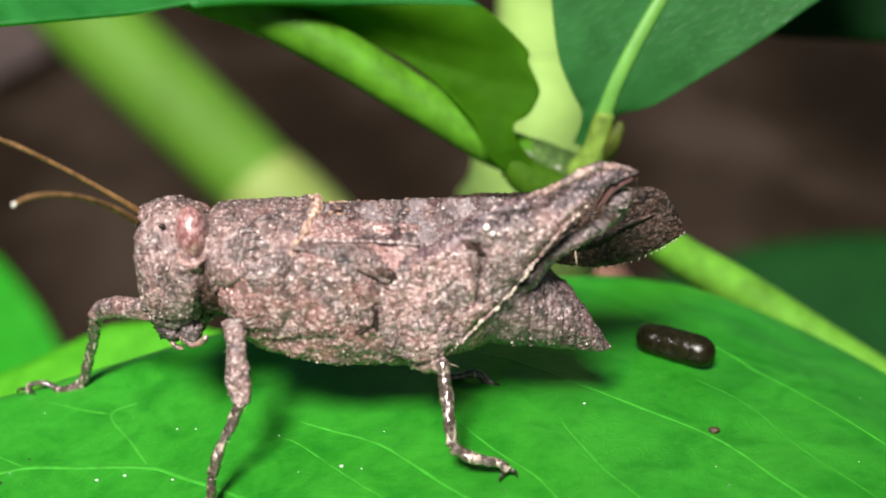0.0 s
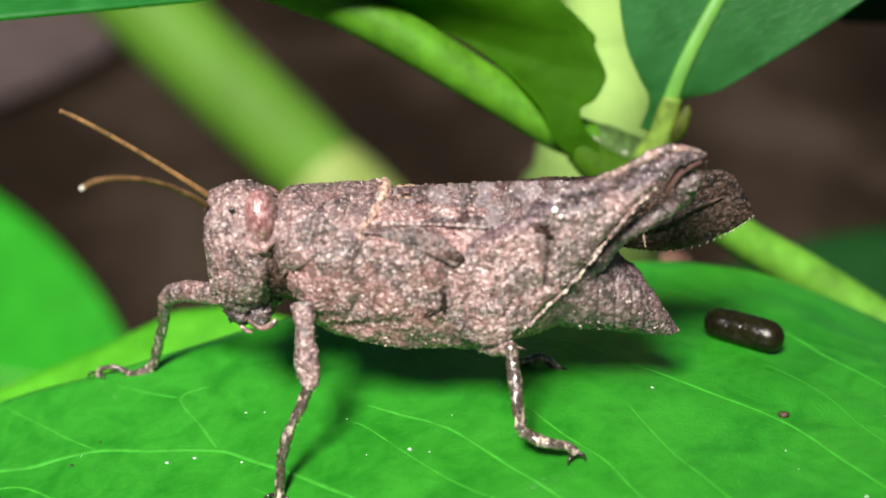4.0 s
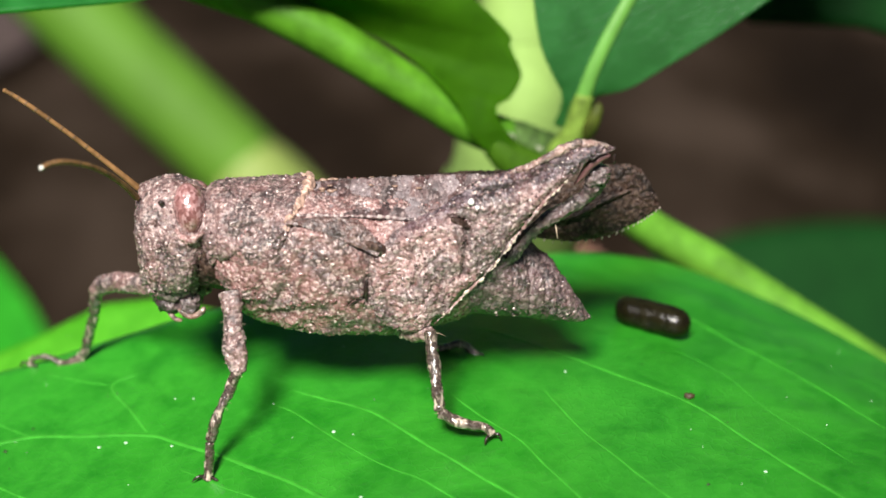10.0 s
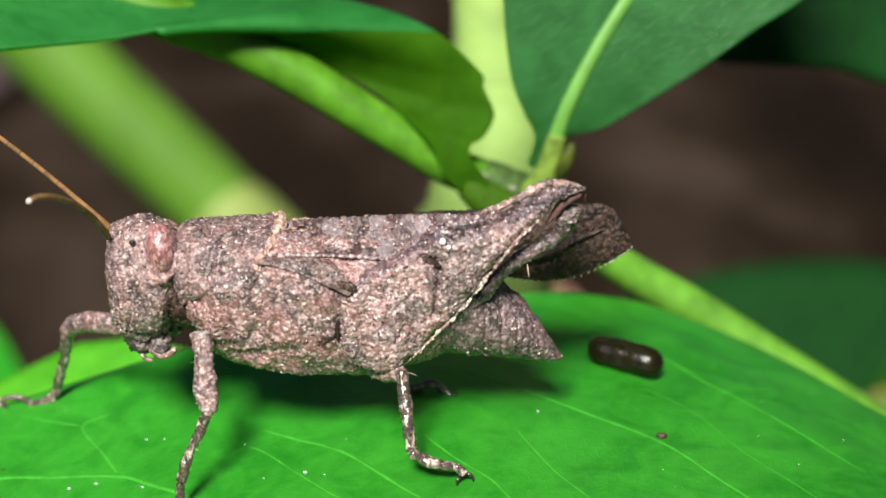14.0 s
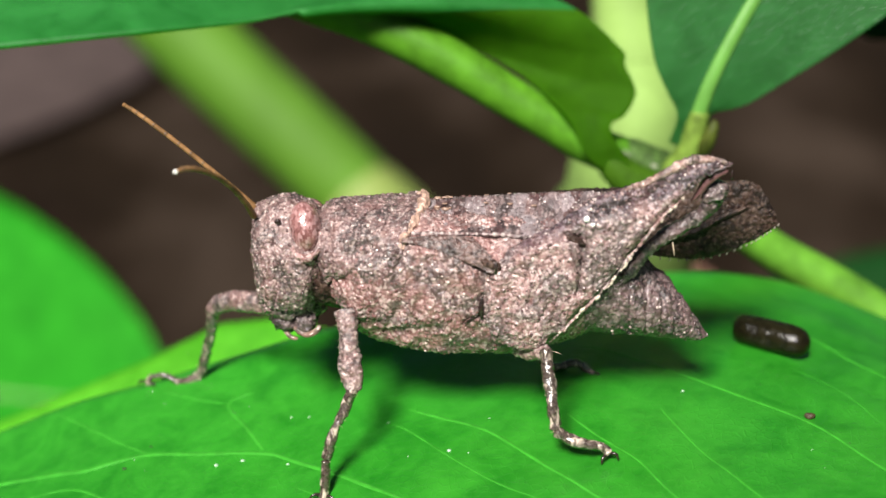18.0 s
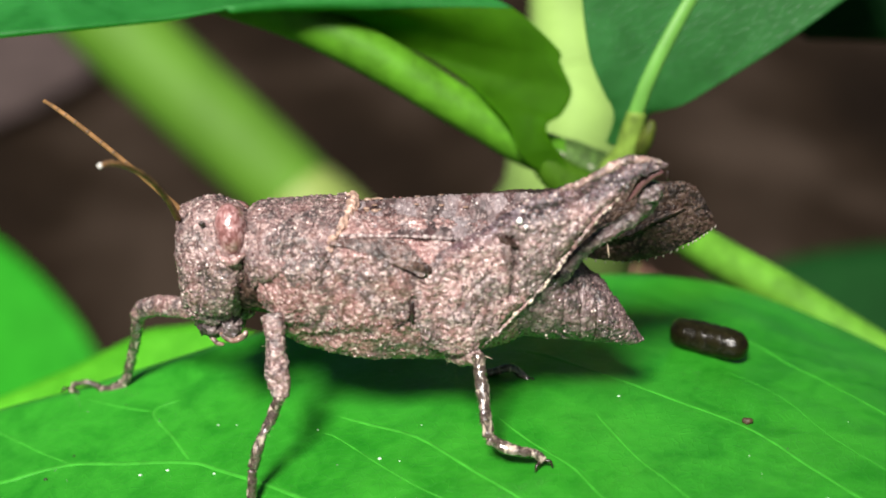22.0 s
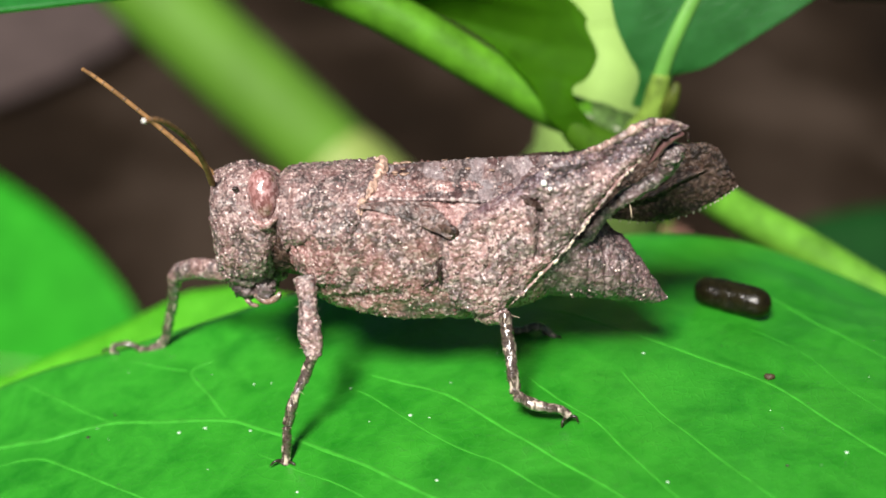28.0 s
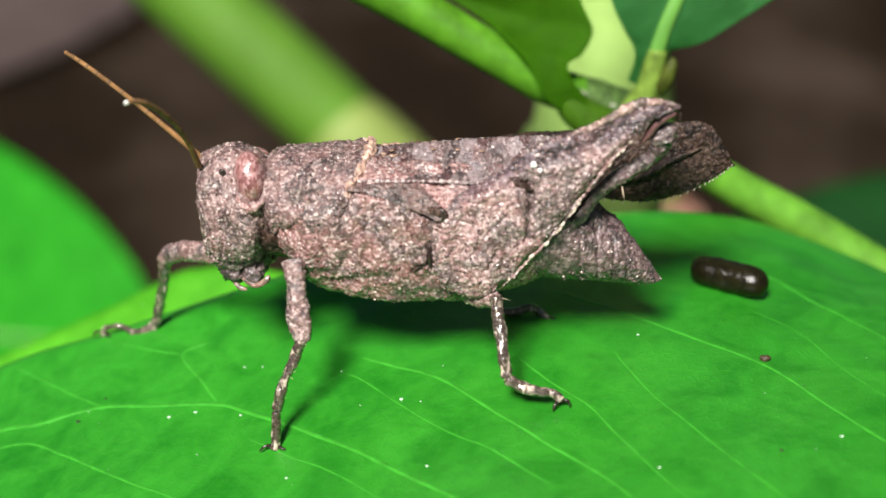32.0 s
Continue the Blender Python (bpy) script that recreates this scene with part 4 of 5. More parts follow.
# head with eyes and mouthparts
HEAD = [(-12.0, 4.05, 3.0, 0.5, 0), (-11.95, 4.4, 1.5, 1.1, 0), (-11.75, 4.7, 0.1, 1.6, 0), (-11.3, 5.0, -0.55, 2.0, 0), (-10.7, 5.22, -0.7, 2.25, 0), (-10.0, 5.12, -0.5, 2.4, 0), (-9.3, 4.8, 0.0, 2.35, 0), (-8.95, 4.45, 1.0, 2.05, 0), (-8.7, 4.2, 2.0, 1.6, 0)]
FACE = [([(-10.9, 3.6), (-10.7, 2.2), (-10.9, 0.6)], 0.12, -0.16), ([(-9.2, 2.9), (-9.0, 1.6), (-9.3, 0.4)], 0.2, -0.14), ([(-11.5, 0.4), (-10.4, 0.1), (-9.4, 0.2)], 0.14, -0.2)]
g = roughen(relief(loft_x(HEAD, 180, 180, 1.0, 0.9), FACE), 0.11, 0.38, 0.10, 0.8)
head = part("head", g, HIDE, hopper, "blunt granular head")
grain_part(g, 2000, 34, GRAIN, head, large=0.09)
for s in (-1, 1):
    eye = part("eye", roughen(ball((-9.4, s * (1.52 if s < 0 else 1.3), 4.22 if s < 0 else 3.55), (0.74, 0.84, 1.2), 70, 84, (s * 14, -8, 0)), 0.022, 0.2, 0.04, 0.6), EYE, head, "red-brown bulging eye")
    part("eye_rim", roughen(tube([(-10.0, s * 1.95, 3.75), (-9.85, s * 2.2, 3.3), (-9.4, s * 2.34, 3.05), (-8.95, s * 2.28, 3.25), (-8.72, s * 2.1, 3.7), (-8.7, s * 1.9, 4.2)], [0.06, 0.13, 0.16, 0.14, 0.12, 0.06], 70, 18), 0.06, 0.26, 0.05, 0.4), HIDE_PINK, eye, "raised rim under the eye")
    part("ocellus", ball((-10.6, s * 1.86, 4.62), (0.15, 0.1, 0.13), 12, 16), DARK_EYE, head)
    part("antenna_socket", roughen(ball((-11.4, s * 1.0, 4.12), (0.36, 0.34, 0.34), 24, 28), 0.05, 0.25, 0.02), HIDE_GREY, head)
part("upper_lip", roughen(ball((-10.6, 0, -0.55), (0.72, 1.3, 0.66), 60, 60), 0.2, 0.3, 0.14, 0.5), HIDE_SLATE, head, "dark wrinkled lip")
for s in (-1, 1):
    part("jaw", roughen(ball((-9.75, s * 0.85, -0.62), (0.5, 0.5, 0.72), 34, 38), 0.2, 0.3, 0.14, 0.5), HIDE_SLATE, head)
    part("palp", tube([(-10.2, s * 1.1, -0.75), (-9.6, s * 1.35, -1.05), (-9.1, s * 1.3, -0.85), (-8.95, s * 1.25, -0.6)], [0.13, 0.13, 0.15, 0.1], 24, 12), LEG_HIDE, head)
    part("palp", tube([(-10.7, s * 0.9, -0.9), (-10.35, s * 1.1, -1.25), (-10.0, s * 1.1, -1.35)], [0.1, 0.11, 0.08], 20, 12), LEG_HIDE, head)

# wing cases over the back
CASE_TOP = [(-5.2, 4.86), (-4.0, 5.02), (-2.0, 5.2), (0.3, 5.36), (2.8, 5.48), (4.2, 5.4)]
CASE_LOW = [(-5.2, 4.12), (-4.7, 4.22), (-3.4, 4.24), (-1.9, 4.26), (-0.4, 4.22), (1.0, 4.12), (2.6, 4.3), (4.2, 4.55)]
CASE_OUT = [(-5.2, 2.23), (-4.7, 2.28), (-3.4, 2.38), (-1.9, 2.43), (-0.4, 2.48), (1.0, 2.48), (2.6, 2.23), (4.2, 1.68)]


def curve_at(rows, x):
    k = spline([(a, b, 0) for a, b in rows], 80)
    return np.interp(x, k[:, 0], k[:, 1])


def case_point(sign):
    """A wing case that lies over the back like half a roof, from the ridge to its lower vein."""
    def at(u, v):
        x = -5.1 + 9.2 * u
        top, low, out = (curve_at(k, x) for k in (CASE_TOP, CASE_LOW, CASE_OUT))
        return np.stack([x, sign * (0.02 + out * v), top - (top - low) * v ** 1.15], -1)
    return at


def lobe_point(sign):
    """The narrow lower strip of a wing case with its rounded tip."""
    def at(u, v):
        x = -5.0 + 4.2 * u
        top = np.interp(x, [-5, -3.4, -1.9, -1.2, -0.8], [4.22, 4.32, 4.22, 3.72, 3.1])
        low = np.interp(x, [-5, -4.5, -3.4, -2.4, -1.7, -1.0, -0.8], [4.02, 4.0, 3.76, 3.4, 3.12, 2.8, 3.1])
        z = top + (low - top) * v
        rise = np.clip((z - 1.4) / 3.45, 0.05, 0.98) ** (1 / 0.72)
        y = 0.34 + 3.3 * (1 - rise ** 2) ** 0.4 + 0.05 * np.sin(np.pi * v)
        return np.stack([x, sign * y, z], -1)
    return at


for s in (-1, 1):
    at = case_point(s)
    g = roughen(blade(at, 0.12 * s, 260, 110), 0.06, 0.42, 0.06, 0.9)
    wing = part("wing_case", g, HIDE_WING, hopper, "short mottled grey wing case")
    grain_part(g, 750, 36 - s, GRAIN_GREY, wing, large=0.07)
    part("wing_lobe", roughen(blade(lobe_point(s), 0.3 * s, 130, 44), 0.05, 0.35, 0.04, 0.6), HIDE_LOBE, wing, "dark rounded lobe of the wing case")
    line = [p + np.array((0, s * 0.03, 0.02)) for p in at(np.linspace(0.06, 0.66, 9), np.full(9, 0.985))]
    part("wing_vein", roughen(tube(line, [0.05] + [0.08] * 7 + [0.04], 160, 12), 0.07, 0.3, 0.04, 0.5), HIDE_GREY, wing, "raised pale vein")
    rnd = random.Random(21)
    for i in range(15):
        p = at(np.array([0.07 + 0.042 * i + rnd.uniform(-0.008, 0.008)]), np.array([0.97]))[0]
        k = rnd.uniform(0.6, 1.15)
        part("pale_bead", roughen(ball(p + np.array((0, s * 0.1, 0.02)), (0.12 * k, 0.08 * k, 0.10 * k), 12, 14), 0.04, 0.2, 0.04, 0.3), PALE_BEAD, wing)
    for i in range(8):
        p = at(np.array([rnd.uniform(0.10, 0.66)]), np.array([rnd.uniform(0.16, 0.34)]))[0]
        k = rnd.uniform(0.4, 1.0)
        part("ochre_bead", roughen(ball(p + np.array((0, s * 0.03, 0.05)), (0.17 * k, 0.09 * k, 0.06 * k), 12, 14), 0.04, 0.2, 0.04, 0.3), OCHRE, wing)

# a few pale bristles along the belly
rnd = random.Random(8)
hairs = []
for i in range(7):
    x = -6.2 + 6.6 * i / 6 + rnd.uniform(-0.4, 0.4)
    z = float(np.interp(x, [-7, -5, -3, -0.5, 1.6], [-0.75, -1.3, -1.45, -1.5, -1.1]))
    y = -float(np.interp(x, [-7, -5, -3, -0.5, 1.6], [1.6, 1.9, 2.0, 2.0, 1.6]))
    p = np.array((x, y - 0.15, z + 0.2))
    hairs.append(tube([p, p + np.array((rnd.uniform(-0.08, 0.1), -0.16, -rnd.uniform(0.08, 0.22)))], [0.03, 0.012], 4, 5))
part("belly_bristles", joined(*hairs), SPINE, hopper, "short pale bristles")

# shade of the flank's hollow, slit and crease, drawn as dark pieces
part("hollow_shade", roughen(ball((-1.08, -3.26, 3.16), (0.55, 0.26, 0.27), 30, 36, (0, 25, 0)), 0.04, 0.3, 0.03, 0.4), HIDE_DARK, hopper, "dark lump drawn for the shade under the wing case")
part("slit_shade", roughen(tube([(-1.48, -3.2, 0.55), (-1.52, -3.3, 1.1), (-1.46, -3.25, 1.65)], [0.04, 0.11, 0.04], 24, 12), 0.03, 0.2, 0.02), DARK_EYE, hopper)
part("crease_shade", roughen(tube([(-2.3, -3.22, 0.29), (-1.93, -3.28, 0.6), (-1.58, -3.25, 0.76)], [0.03, 0.06, 0.03], 24, 10), 0.03, 0.2, 0.02), DARK_EYE, hopper)

# hind legs, folded, knees raised
FEMUR = [(-1.55, 1.4, -1.5, 0.9, -2.6, 0.3), (-1.3, 2.35, -1.3, 0.0, -2.7, 0.48), (-0.95, 3.05, -0.9, -0.65, -2.78, 0.58), (0.3, 4.15, 0.1, -0.95, -2.88, 0.66), (1.55, 4.75, 0.85, -0.95, -2.92, 0.7), (2.5, 5.5, 1.55, -0.42, -2.9, 0.68), (3.6, 6.25, 2.78, 0.85, -2.88, 0.64), (4.6, 6.55, 4.02, 2.23, -2.86, 0.58), (5.5, 6.88, 5.05, 3.62, -2.84, 0.52), (6.4, 7.36, 6.42, 5.45, -2.8, 0.46),
         (7.0, 7.74, 7.2, 6.22, -2.78, 0.42), (7.6, 8.0, 7.8, 6.92, -2.75, 0.38), (8.3, 8.03, 8.3, 7.3, -2.72, 0.32), (8.9, 7.84, 8.85, 7.46, -2.7, 0.22), (9.25, 7.66, 9.25, 7.56, -2.68, 0.08)]
THIGH = [([(2.45, 4.3), (2.6, 3.6), (2.5, 2.4)], 0.2, 0.2), ([(2.1, 4.5), (2.75, 4.42), (2.95, 4.0), (2.88, 2.9), (2.8, 1.9)], 0.15, -0.32), ([(0.4, 1.2), (1.0, 2.2), (1.9, 3.0)], 0.1, -0.14), ([(1.0, 0.5), (1.5, 1.4)], 0.08, -0.12),
         ([(3.6, 5.5), (5.0, 6.0), (6.4, 6.75)], 0.3, -0.16), ([(4.9, 4.3), (6.2, 5.75), (7.2, 6.7), (8.2, 7.55)], 0.22, 0.14), ([(-0.9, 2.6), (0.4, 3.75), (2.0, 4.25)], 0.3, 0.14), ([(-1.1, 1.4), (-0.4, 2.6)], 0.2, 0.12)]


def herringbone(geo, sign):
    """Slanting ridges on the outer face of the thigh."""
    v, f = geo
    n = normals_of(v, f)
    d = (v[:, 0] * 0.75 + v[:, 2] * 0.66)
    c = (-v[:, 0] * 0.66 + v[:, 2] * 0.75)
    wave = np.sin((d + abs(c - 1.6) * 0.9) * 8.0 + 1.3 * np.sin(2.1 * v[:, 0]) + 1.1 * np.sin(1.7 * v[:, 2] + 1))
    broken = np.clip(0.5 + np.sin(5.3 * c + 2.0 * np.sin(2.7 * d)), 0, 1)
    r = -0.13 * np.clip(-wave - 0.55, 0, 1) * broken * (v[:, 1] * sign > 0) * np.clip((6.0 - v[:, 0]) / 2.5, 0, 1)
    return v + n * r[:, None], f


g = herringbone(roughen(relief(plate(FEMUR, 280, 210, 0.75), THIGH), 0.10, 0.4, 0.10, 0.8), -1)
femur_near = part("hind_thigh", g, HIDE_THIGH, hopper, "broad flattened thigh with raised knee")
grain_part(g, 2600, 35, GRAIN, femur_near, large=0.09)
KEEL = [(-0.2, -3.35, -0.85), (0.8, -3.42, -0.95), (1.55, -3.42, -0.42), (2.78, -3.4, 0.87), (4.02, -3.36, 2.25), (5.05, -3.3, 3.65), (6.42, -3.2, 5.48), (7.2, -3.12, 6.24), (7.82, -3.05, 6.98), (8.4, -2.98, 7.34), (9.15, -2.8, 7.58)]
part("lower_keel", roughen(tube(KEEL[2:], [0.01, 0.05, 0.05, 0.05, 0.05, 0.05, 0.05, 0.05, 0.04], 300, 16), 0.12, 0.34, 0.08, 0.5), HIDE_THIGH, femur_near, "serrated lower edge")
rnd = random.Random(5)
for p in spline(KEEL[2:8], 44)[np.array(sorted(rnd.sample(range(3, 30), 15) + rnd.sample(range(30, 44), 4)))]:
    d = np.array((0.13, -0.02, 0.15)) * rnd.uniform(0.4, 1.5)
    p = p + np.array((rnd.uniform(-0.04, 0.07), -0.03, rnd.uniform(-0.06, 0.05)))
    part("edge_tooth", tube([p - d * 0.7, p, p + d * 0.7], [0.03, 0.085 * rnd.uniform(0.4, 1.15), 0.03], 7, 8), PALE_RIM, femur_near)
part("upper_keel", roughen(tube([(4.7, -3.02, 6.5), (5.4, -3.05, 6.8), (6.2, -3.04, 7.2), (6.9, -3.0, 7.6), (7.6, -2.95, 7.86), (8.3, -2.88, 7.86), (9.0, -2.76, 7.7)], [0.05, 0.13, 0.17, 0.2, 0.2, 0.16, 0.06], 120, 20), 0.11, 0.32, 0.05, 0.4), HIDE_RIM, femur_near, "pale upper edge of the thigh")
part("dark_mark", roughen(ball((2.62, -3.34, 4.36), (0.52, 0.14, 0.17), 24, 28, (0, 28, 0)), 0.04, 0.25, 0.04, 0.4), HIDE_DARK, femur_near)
for x, z, r in ((3.08, 5.36, 0.13), (3.34, 5.1, 0.09)):
    part("white_mark", roughen(ball((x, -3.48, z), (r, 0.09, r), 12, 14), 0.03, 0.2, 0.02), WHITE_TIP, femur_near)

tibia_near = part("hind_shin", roughen(tube([(9.0, -2.15, 6.6), (8.75, -2.05, 6.15), (8.35, -1.98, 5.35), (7.77, -1.92, 4.8), (6.8, -1.9, 4.2), (5.9, -1.9, 3.5), (5.0, -1.9, 2.3), (3.5, -1.9, 0.8)], [0.3, 0.46, 0.36, 0.32, 0.32, 0.3, 0.26, 0.2], 110, 26), 0.12, 0.3, 0.10, 0.5), HIDE_SLATE, hopper, "folded brown shin")
part("shin_lump", roughen(ball((8.6, -2.25, 6.12), (0.46, 0.4, 0.4), 34, 38), 0.12, 0.28, 0.12, 0.4), HIDE_GREY, tibia_near, "knobbly knee joint")
part("shin_lobe", roughen(tube([(9.12, -2.62, 7.3), (8.7, -2.62, 7.15), (8.25, -2.6, 6.8), (7.9, -2.55, 6.25), (7.6, -2.5, 5.8)], [0.08, 0.17, 0.2, 0.14, 0.05], 40, 18), 0.03, 0.2, 0.02), TIBIA_RED, tibia_near, "red-brown knee lobe")
part("knee_tip", ball((9.3, -2.6, 7.1), (0.08, 0.1, 0.24), 12, 14), DARK_EYE, tibia_near)
part("shin_spine", tube([(6.9, -2.2, 3.9), (6.95, -2.3, 3.6), (7.0, -2.35, 3.25)], [0.03, 0.025, 0.01], 8, 6), SPINE, tibia_near)
FAR_FEMUR = [(-1.6, 2.7, -1.6, 1.7, 3.2, 0.3), (0.2, 4.0, 0, 0.0, 3.3, 0.8), (3.0, 4.6, 3.0, 0.9, 3.1, 0.8), (5.8, 4.8, 5.84, 1.55, 2.8, 0.6), (7.5, 5.0, 7.44, 1.33, 2.7, 0.45), (9.2, 5.15, 8.77, 1.4, 2.6, 0.38), (10.1, 5.22, 10.05, 1.74, 2.55, 0.34), (10.85, 5.2, 11.0, 2.2, 2.55, 0.3), (11.4, 4.92, 11.55, 2.55, 2.5, 0.25), (11.8, 4.2, 11.9, 2.82, 2.5, 0.18), (12.15, 3.45, 12.18, 3.02, 2.5, 0.1), (12.33, 3.16, 12.35, 3.1, 2.5, 0.04)]
femur_far = part("hind_thigh", roughen(plate(FAR_FEMUR, 190, 120, 0.8), 0.09, 0.38, 0.08, 0.9), HIDE_INNER, hopper, "inner face of the other thigh, shade in its colour")
rnd = random.Random(6)
for p in spline([(5.9, 2.3, 1.55), (7.44, 2.25, 1.36), (8.77, 2.2, 1.43), (10.05, 2.2, 1.77), (11.0, 2.2, 2.24), (11.6, 2.25, 2.6), (12.2, 2.35, 3.05)], 22):
    part("edge_tooth", tube([p, p + np.array((0.05, -0.16, 0.22)) * rnd.uniform(0.4, 1.2)], [0.045, 0.03], 6, 8), PALE_BEAD, femur_far)
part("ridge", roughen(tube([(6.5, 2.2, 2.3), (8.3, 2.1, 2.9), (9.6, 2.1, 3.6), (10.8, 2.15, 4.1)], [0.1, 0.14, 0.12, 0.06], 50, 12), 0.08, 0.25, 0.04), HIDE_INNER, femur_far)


# walking legs
def leg(name, femur, femur_r, shin, shin_r, foot, foot_r, label, claws, hairs=20):
    top = part(name, roughen(tube(femur, femur_r, 80, 38, 0.8), 0.09, 0.32, 0.08, 0.6), HIDE, hopper, label)
    part("shin", roughen(tube(shin, shin_r, 90, 26), 0.07, 0.28, 0.08, 0.5), SHIN, top)
    part("foot", roughen(tube(foot, foot_r, 70, 20), 0.035, 0.25, 0.05, 0.4), SHIN, top)
    for c in claws:
        part("claw", tube(c, [0.09, 0.07, 0.03], 12, 8), DARK_EYE, top)
    part("spines", joined(rod_teeth(femur, 0.58, (0.6, -0.4, -0.3), hairs, 0.022), rod_teeth(femur, 0.58, (-0.7, -0.3, -0.2), hairs, 0.022), rod_teeth(shin, 0.34, (0.7, -0.4, -0.3), 16, 0.022), rod_teeth(shin, 0.34, (-0.8, -0.3, -0.3), 16, 0.022)), SPINE, top)
    return top


leg("front_leg", [(-7.6, -2.7, 0.75), (-7.52, -3.0, 0.35), (-7.43, -3.4, -0.5), (-7.33, -3.75, -1.2), (-7.27, -4.05, -1.85), (-7.22, -4.3, -2.5)], [0.5, 0.46, 0.42, 0.5, 0.5, 0.36],
    [(-7.17, -4.3, -2.35), (-7.57, -4.5, -3.29), (-8.09, -4.8, -4.41), (-8.45, -4.9, -5.63)], [0.26, 0.24, 0.22, 0.21],
    [(-8.46, -4.9, -5.6), (-8.5, -5.0, -6.5), (-8.55, -5.1, -7.1), (-8.62, -5.15, -7.4)], [0.22, 0.23, 0.2, 0.24], "short spiny front leg",
    [[(-8.6, -5.1, -7.25), (-9.0, -5.25, -7.2), (-9.28, -5.35, -7.42)], [(-8.55, -5.1, -7.25), (-8.2, -5.3, -7.3), (-7.98, -5.4, -7.5)]])
leg("front_leg", [(-9.2, 1.6, -0.5), (-11.0, 1.9, -0.8), (-12.62, 2.6, -1.0), (-13.72, 3.3, -1.25), (-14.6, 4.0, -1.75), (-15.0, 4.4, -2.3)], [0.5, 0.52, 0.52, 0.5, 0.46, 0.32],
    [(-14.95, 4.4, -2.3), (-15.36, 5.2, -3.97), (-15.83, 5.9, -5.36), (-16.2, 6.25, -6.5)], [0.26, 0.25, 0.24, 0.22],
    [(-16.15, 6.3, -6.5), (-16.82, 6.4, -6.95), (-17.44, 6.5, -7.05), (-18.11, 6.7, -6.8), (-18.88, 6.8, -6.93), (-19.17, 6.75, -7.32)], [0.24, 0.26, 0.2, 0.13, 0.14, 0.16], "slender outstretched front leg",
    [[(-19.1, 6.75, -7.15), (-19.45, 6.65, -7.1), (-19.55, 6.55, -7.35)], [(-19.0, 6.75, -7.2), (-18.75, 6.6, -7.3), (-18.65, 6.55, -7.4)]])
leg("middle_leg", [(0.1, -2.0, -1.3), (0.7, -2.5, -1.3), (1.15, -2.9, -1.15), (1.5, -3.2, -0.9)], [0.42, 0.42, 0.4, 0.34],
    [(1.36, -3.15, -0.85), (1.5, -3.7, -1.95), (1.68, -4.4, -3.0), (1.82, -4.8, -4.1)], [0.3, 0.27, 0.26, 0.24],
    [(1.78, -4.8, -4.1), (2.5, -4.9, -4.5), (3.2, -5.0, -4.65), (3.85, -5.0, -4.75), (4.22, -5.05, -5.1)], [0.26, 0.28, 0.22, 0.2, 0.22], "mottled middle leg with jointed foot",
    [[(4.2, -5.05, -5.05), (4.5, -5.15, -5.05), (4.6, -5.2, -5.35)], [(4.1, -5.1, -5.05), (3.9, -5.3, -5.2), (3.85, -5.4, -5.45)]], 8)
leg("middle_leg", [(0.6, 2.2, -0.9), (0.8, 2.8, -1.1), (1.0, 3.2, -1.4)], [0.45, 0.45, 0.36],
    [(1.0, 3.1, -1.3), (1.2, 3.4, -2.6), (1.4, 3.5, -4.0), (1.5, 3.5, -4.75)], [0.26, 0.25, 0.23, 0.2],
    [(1.5, 3.5, -4.75), (2.25, 3.5, -4.66), (2.94, 3.4, -4.42), (3.5, 3.3, -4.7), (3.9, 3.1, -4.95)], [0.2, 0.19, 0.2, 0.19, 0.17], "middle leg half hidden under the body",
    [[(3.9, 3.1, -4.85), (4.1, 3.0, -4.85), (4.15, 2.95, -5.05)]], 8)


# antennae
def antenna(base, length, curl, tip):
    """A feeler pointing along -x from its base; rings of light and dark."""
    b = np.array(base, float)
    line = [b + np.array((-length * s, 0.0, curl * length * 4 * s * (1 - s) ** 0.7)) for s in (0, 0.2, 0.4, 0.6, 0.8, 0.93, 1.0)]
    a = part("antenna", tube(line, [0.16, 0.135, 0.12, 0.115, 0.11, 0.10, 0.08], 70, 10), ANTENNA_MAT, hopper, "thin ringed amber antenna", pivot=base)
    c = spline(line, 120)
    for i in range(14, 112, 9):
        part("ring", tube([c[i], c[i + 2], c[i + 4]], [0.12, 0.13, 0.12], 6, 10), ANTENNA_DARK, a)
    part("tip", ball(c[-1], (0.1, 0.1, 0.1), 10, 12), tip, a)
    return a


NEAR_BASE, FAR_BASE = (-11.75, -0.9, 4.45), (-11.85, 0.7, 4.3)
near_antenna = antenna(NEAR_BASE, 8.0, 0.07, WHITE_TIP)
far_antenna = antenna(FAR_BASE, 7.7, 0.015, ANTENNA_MAT)


# ---- droppings and specks on the leaf ----
def set_on_leaf(x, y, lift):
    return (x, y, float(leaf_height(np.float64(x), np.float64(y))) + lift)


c0 = np.array(set_on_leaf(12.9, 6.6, 0.76))
pellet = [c0 + np.array(d) for d in ((-1.75, 1.05, 0.12), (-1.0, 0.55, 0.08), (0, 0, 0.02), (1.0, -0.5, -0.04), (1.8, -0.95, -0.14))]
solid("dropping", roughen(capsule(pellet, 0.79, 90, 54), 0.02, 0.4, 0.05, 0.9), DROPPING, tuple(c0 - np.array((0, 0, 0.80))), "dark olive pellet of dung lying on the leaf", "dropping")
cr = set_on_leaf(13.7, -0.95, 0.12)
solid("crumb", roughen(ball(cr, (0.28, 0.2, 0.16), 16, 20), 0.05, 0.2, 0.08, 0.3), CRUMB, cr, "tiny reddish brown crumb on the leaf", "crumb")
rnd = random.Random(11)
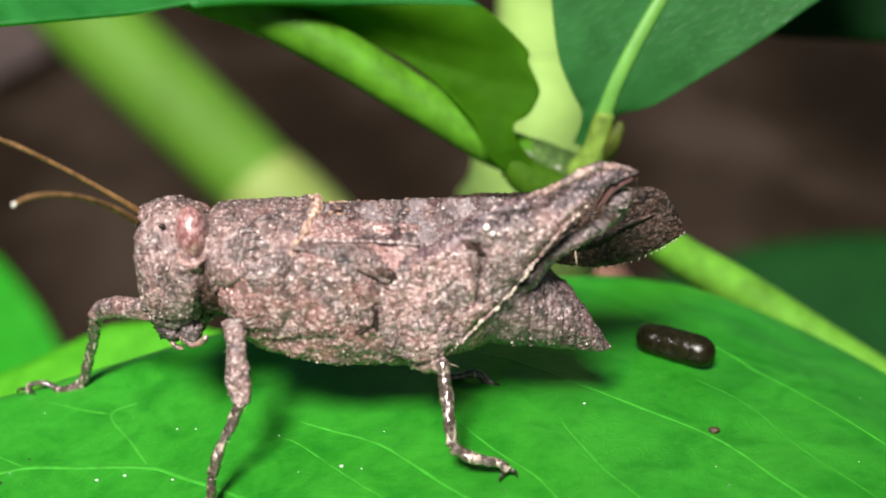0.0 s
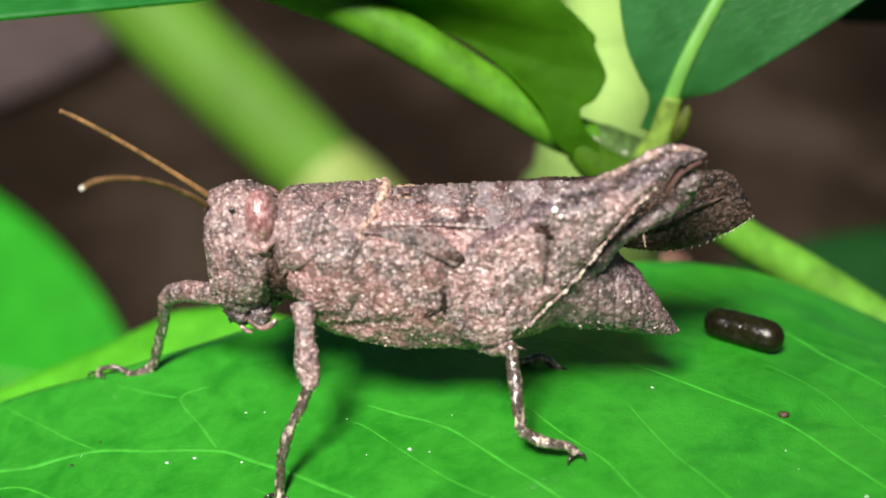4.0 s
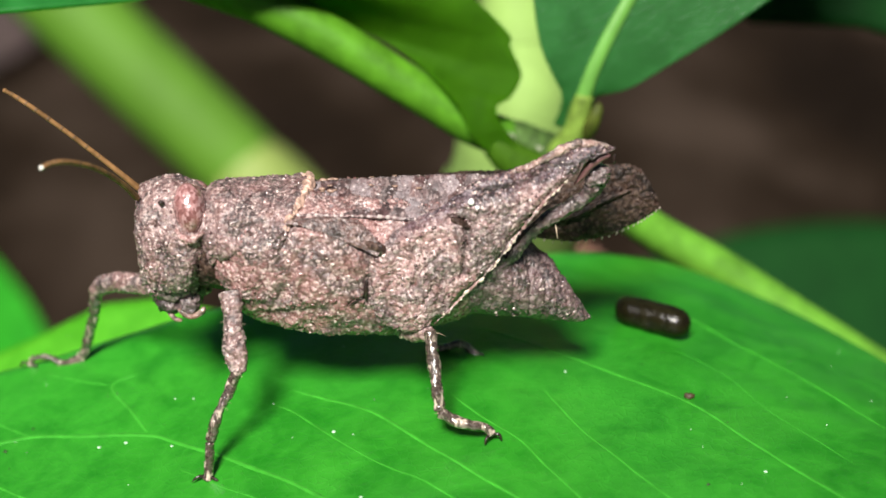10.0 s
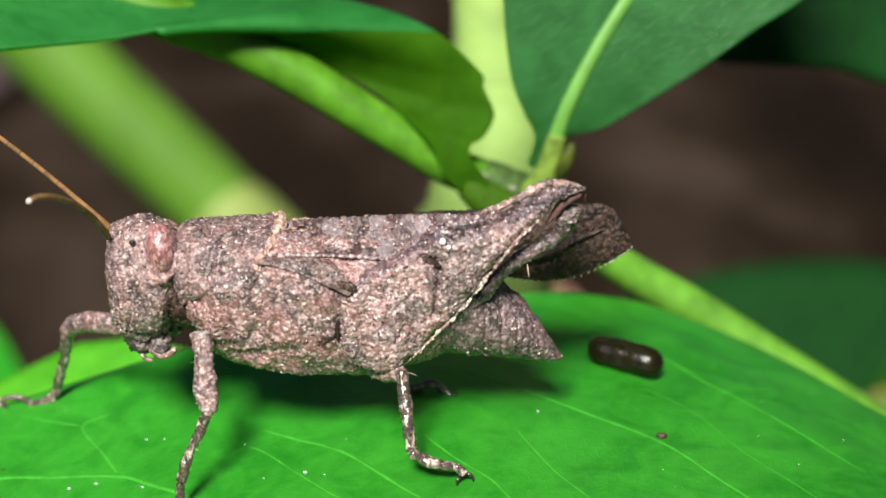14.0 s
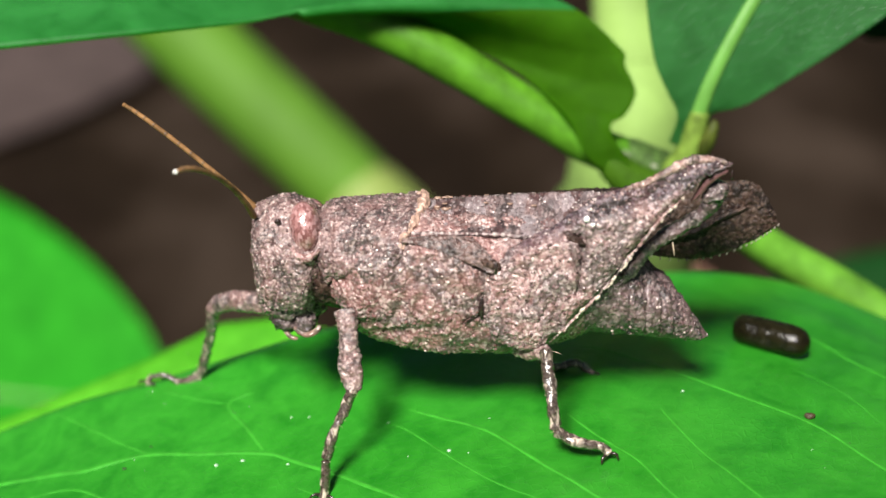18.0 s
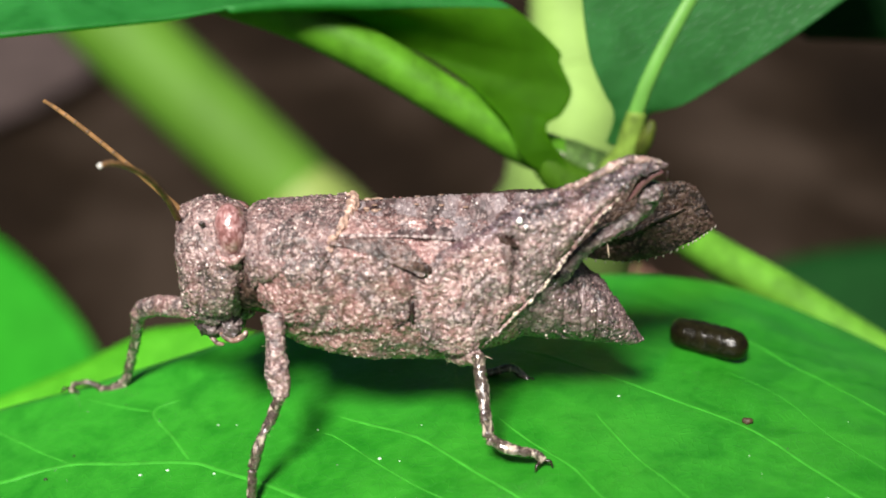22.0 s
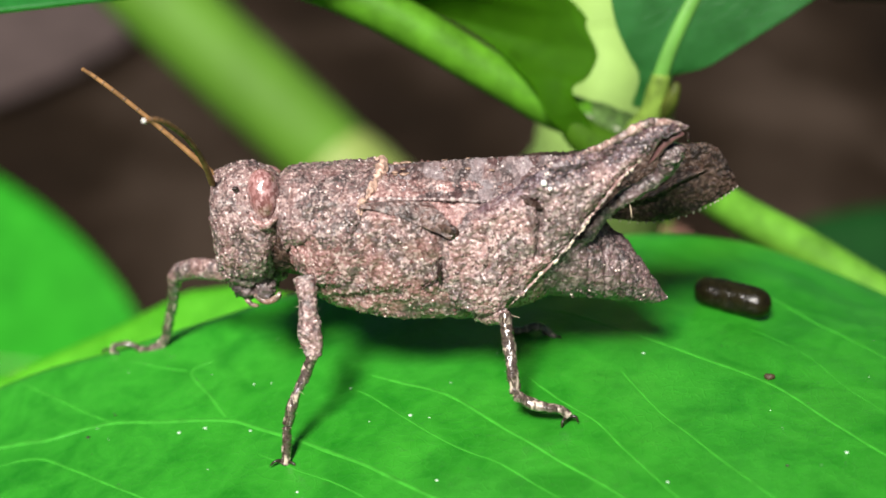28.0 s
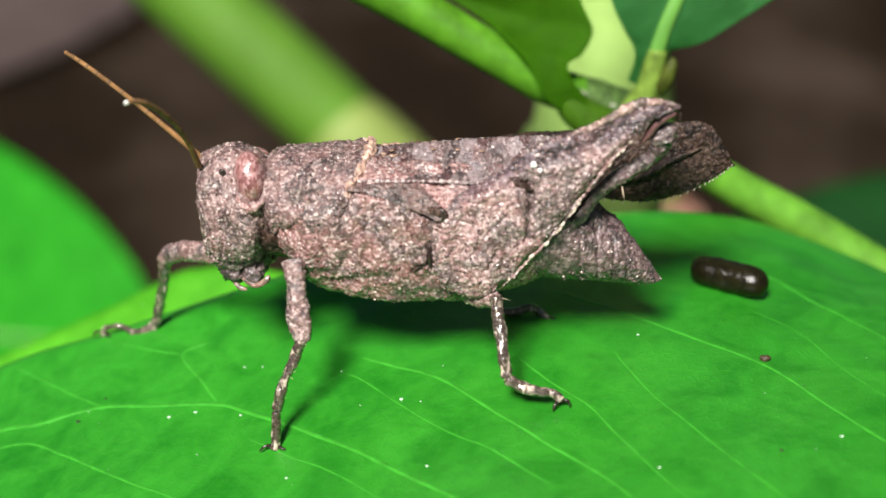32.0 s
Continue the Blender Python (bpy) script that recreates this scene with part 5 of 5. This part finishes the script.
SPOTS = [(-14.2, -1.1, 0.14, 1), (-12.9, -1.2, 0.14, 1), (-10.6, -2.1, 0.11, 1), (-19.0, 0.3, 0.15, 0), (8.0, 1.2, 0.11, 1), (15.9, -8.0, 0.13, 1), (-3.0, -3.0, 0.14, 1), (-10.9, 1.6, 0.09, 1), (-10.0, 1.4, 0.07, 1), (-6.0, -0.1, 0.08, 1), (-1.6, -8.3, 0.11, 1), (-7.8, -7.4, 0.11, 1), (-2.1, -3.4, 0.07, 1), (8.1, -10.2, 0.1, 1), (13.2, -9.2, 0.12, 0), (-17.9, 1.6, 0.1, 0), (15.1, -3.3, 0.06, 0)]
SPOTS = [(x, y, r * 0.7, w) for x, y, r, w in SPOTS]
SPOTS += [(rnd.uniform(-22, 24), rnd.uniform(-13, 9), rnd.uniform(0.02, 0.04), 1 if rnd.random() < 0.7 else 0) for _ in range(45)]
for x, y, r, white in SPOTS:
    p = set_on_leaf(x, y, r * 0.3)
    g = ball(p, (r, r * rnd.uniform(0.6, 1.1), r * 0.5), 8, 10)
    solid("pale_speck" if white else "dark_speck", g, SPECK_WHITE if white else SPECK_DARK, p, "tiny whitish speck on the leaf" if white else "tiny dark speck on the leaf", "speck", "specks on the leaf")

# ---- movement: the antennae swing ----
def swing(d):
    return Vector((-1, 0, 0)).rotation_difference(Vector(d).normalized()).to_matrix().to_4x4()


def motions():
    near_rows = [(0, -3.59, -6.5, 2.98), (3, -3.8, -6.4, 2.93), (5.5, -3.63, -6.48, 2.97), (7, -3.26, -6.59, 3.16), (8, -2.95, -6.58, 3.47), (10, -2.72, -6.61, 3.6), (11, -2.34, -6.73, 3.64), (14, -1.97, -6.7, 3.91), (17.5, -2.1, -6.5, 4.15), (20, -1.95, -6.44, 4.33), (22, -1.84, -6.4, 4.44), (24, -1.45, -6.37, 4.62), (27.5, -1.5, -6.15, 4.88), (32, -1.5, -6.08, 4.98)]
    far_rows = [(0, -4.87, -3.74, 4.35), (3, -5.66, -2.26, 4.42), (7, -5.27, -2.64, 4.82), (10, -5.47, -1.68, 5.15), (15, -5.83, -0.15, 5.12), (19, -6.12, -0.17, 5.28), (23, -5.93, -0.18, 5.40), (27.5, -6.00, -0.18, 5.53), (32, -6.16, -0.25, 5.59)]
    origin = Vector(hopper["at"])
    for ob, base, rows in ((near_antenna, NEAR_BASE, near_rows), (far_antenna, FAR_BASE, far_rows)):
        at = Matrix.Translation((Vector(base) - origin) * MM)
        walk(ob, [(t, at @ swing(d)) for t, *d in rows])


motions()
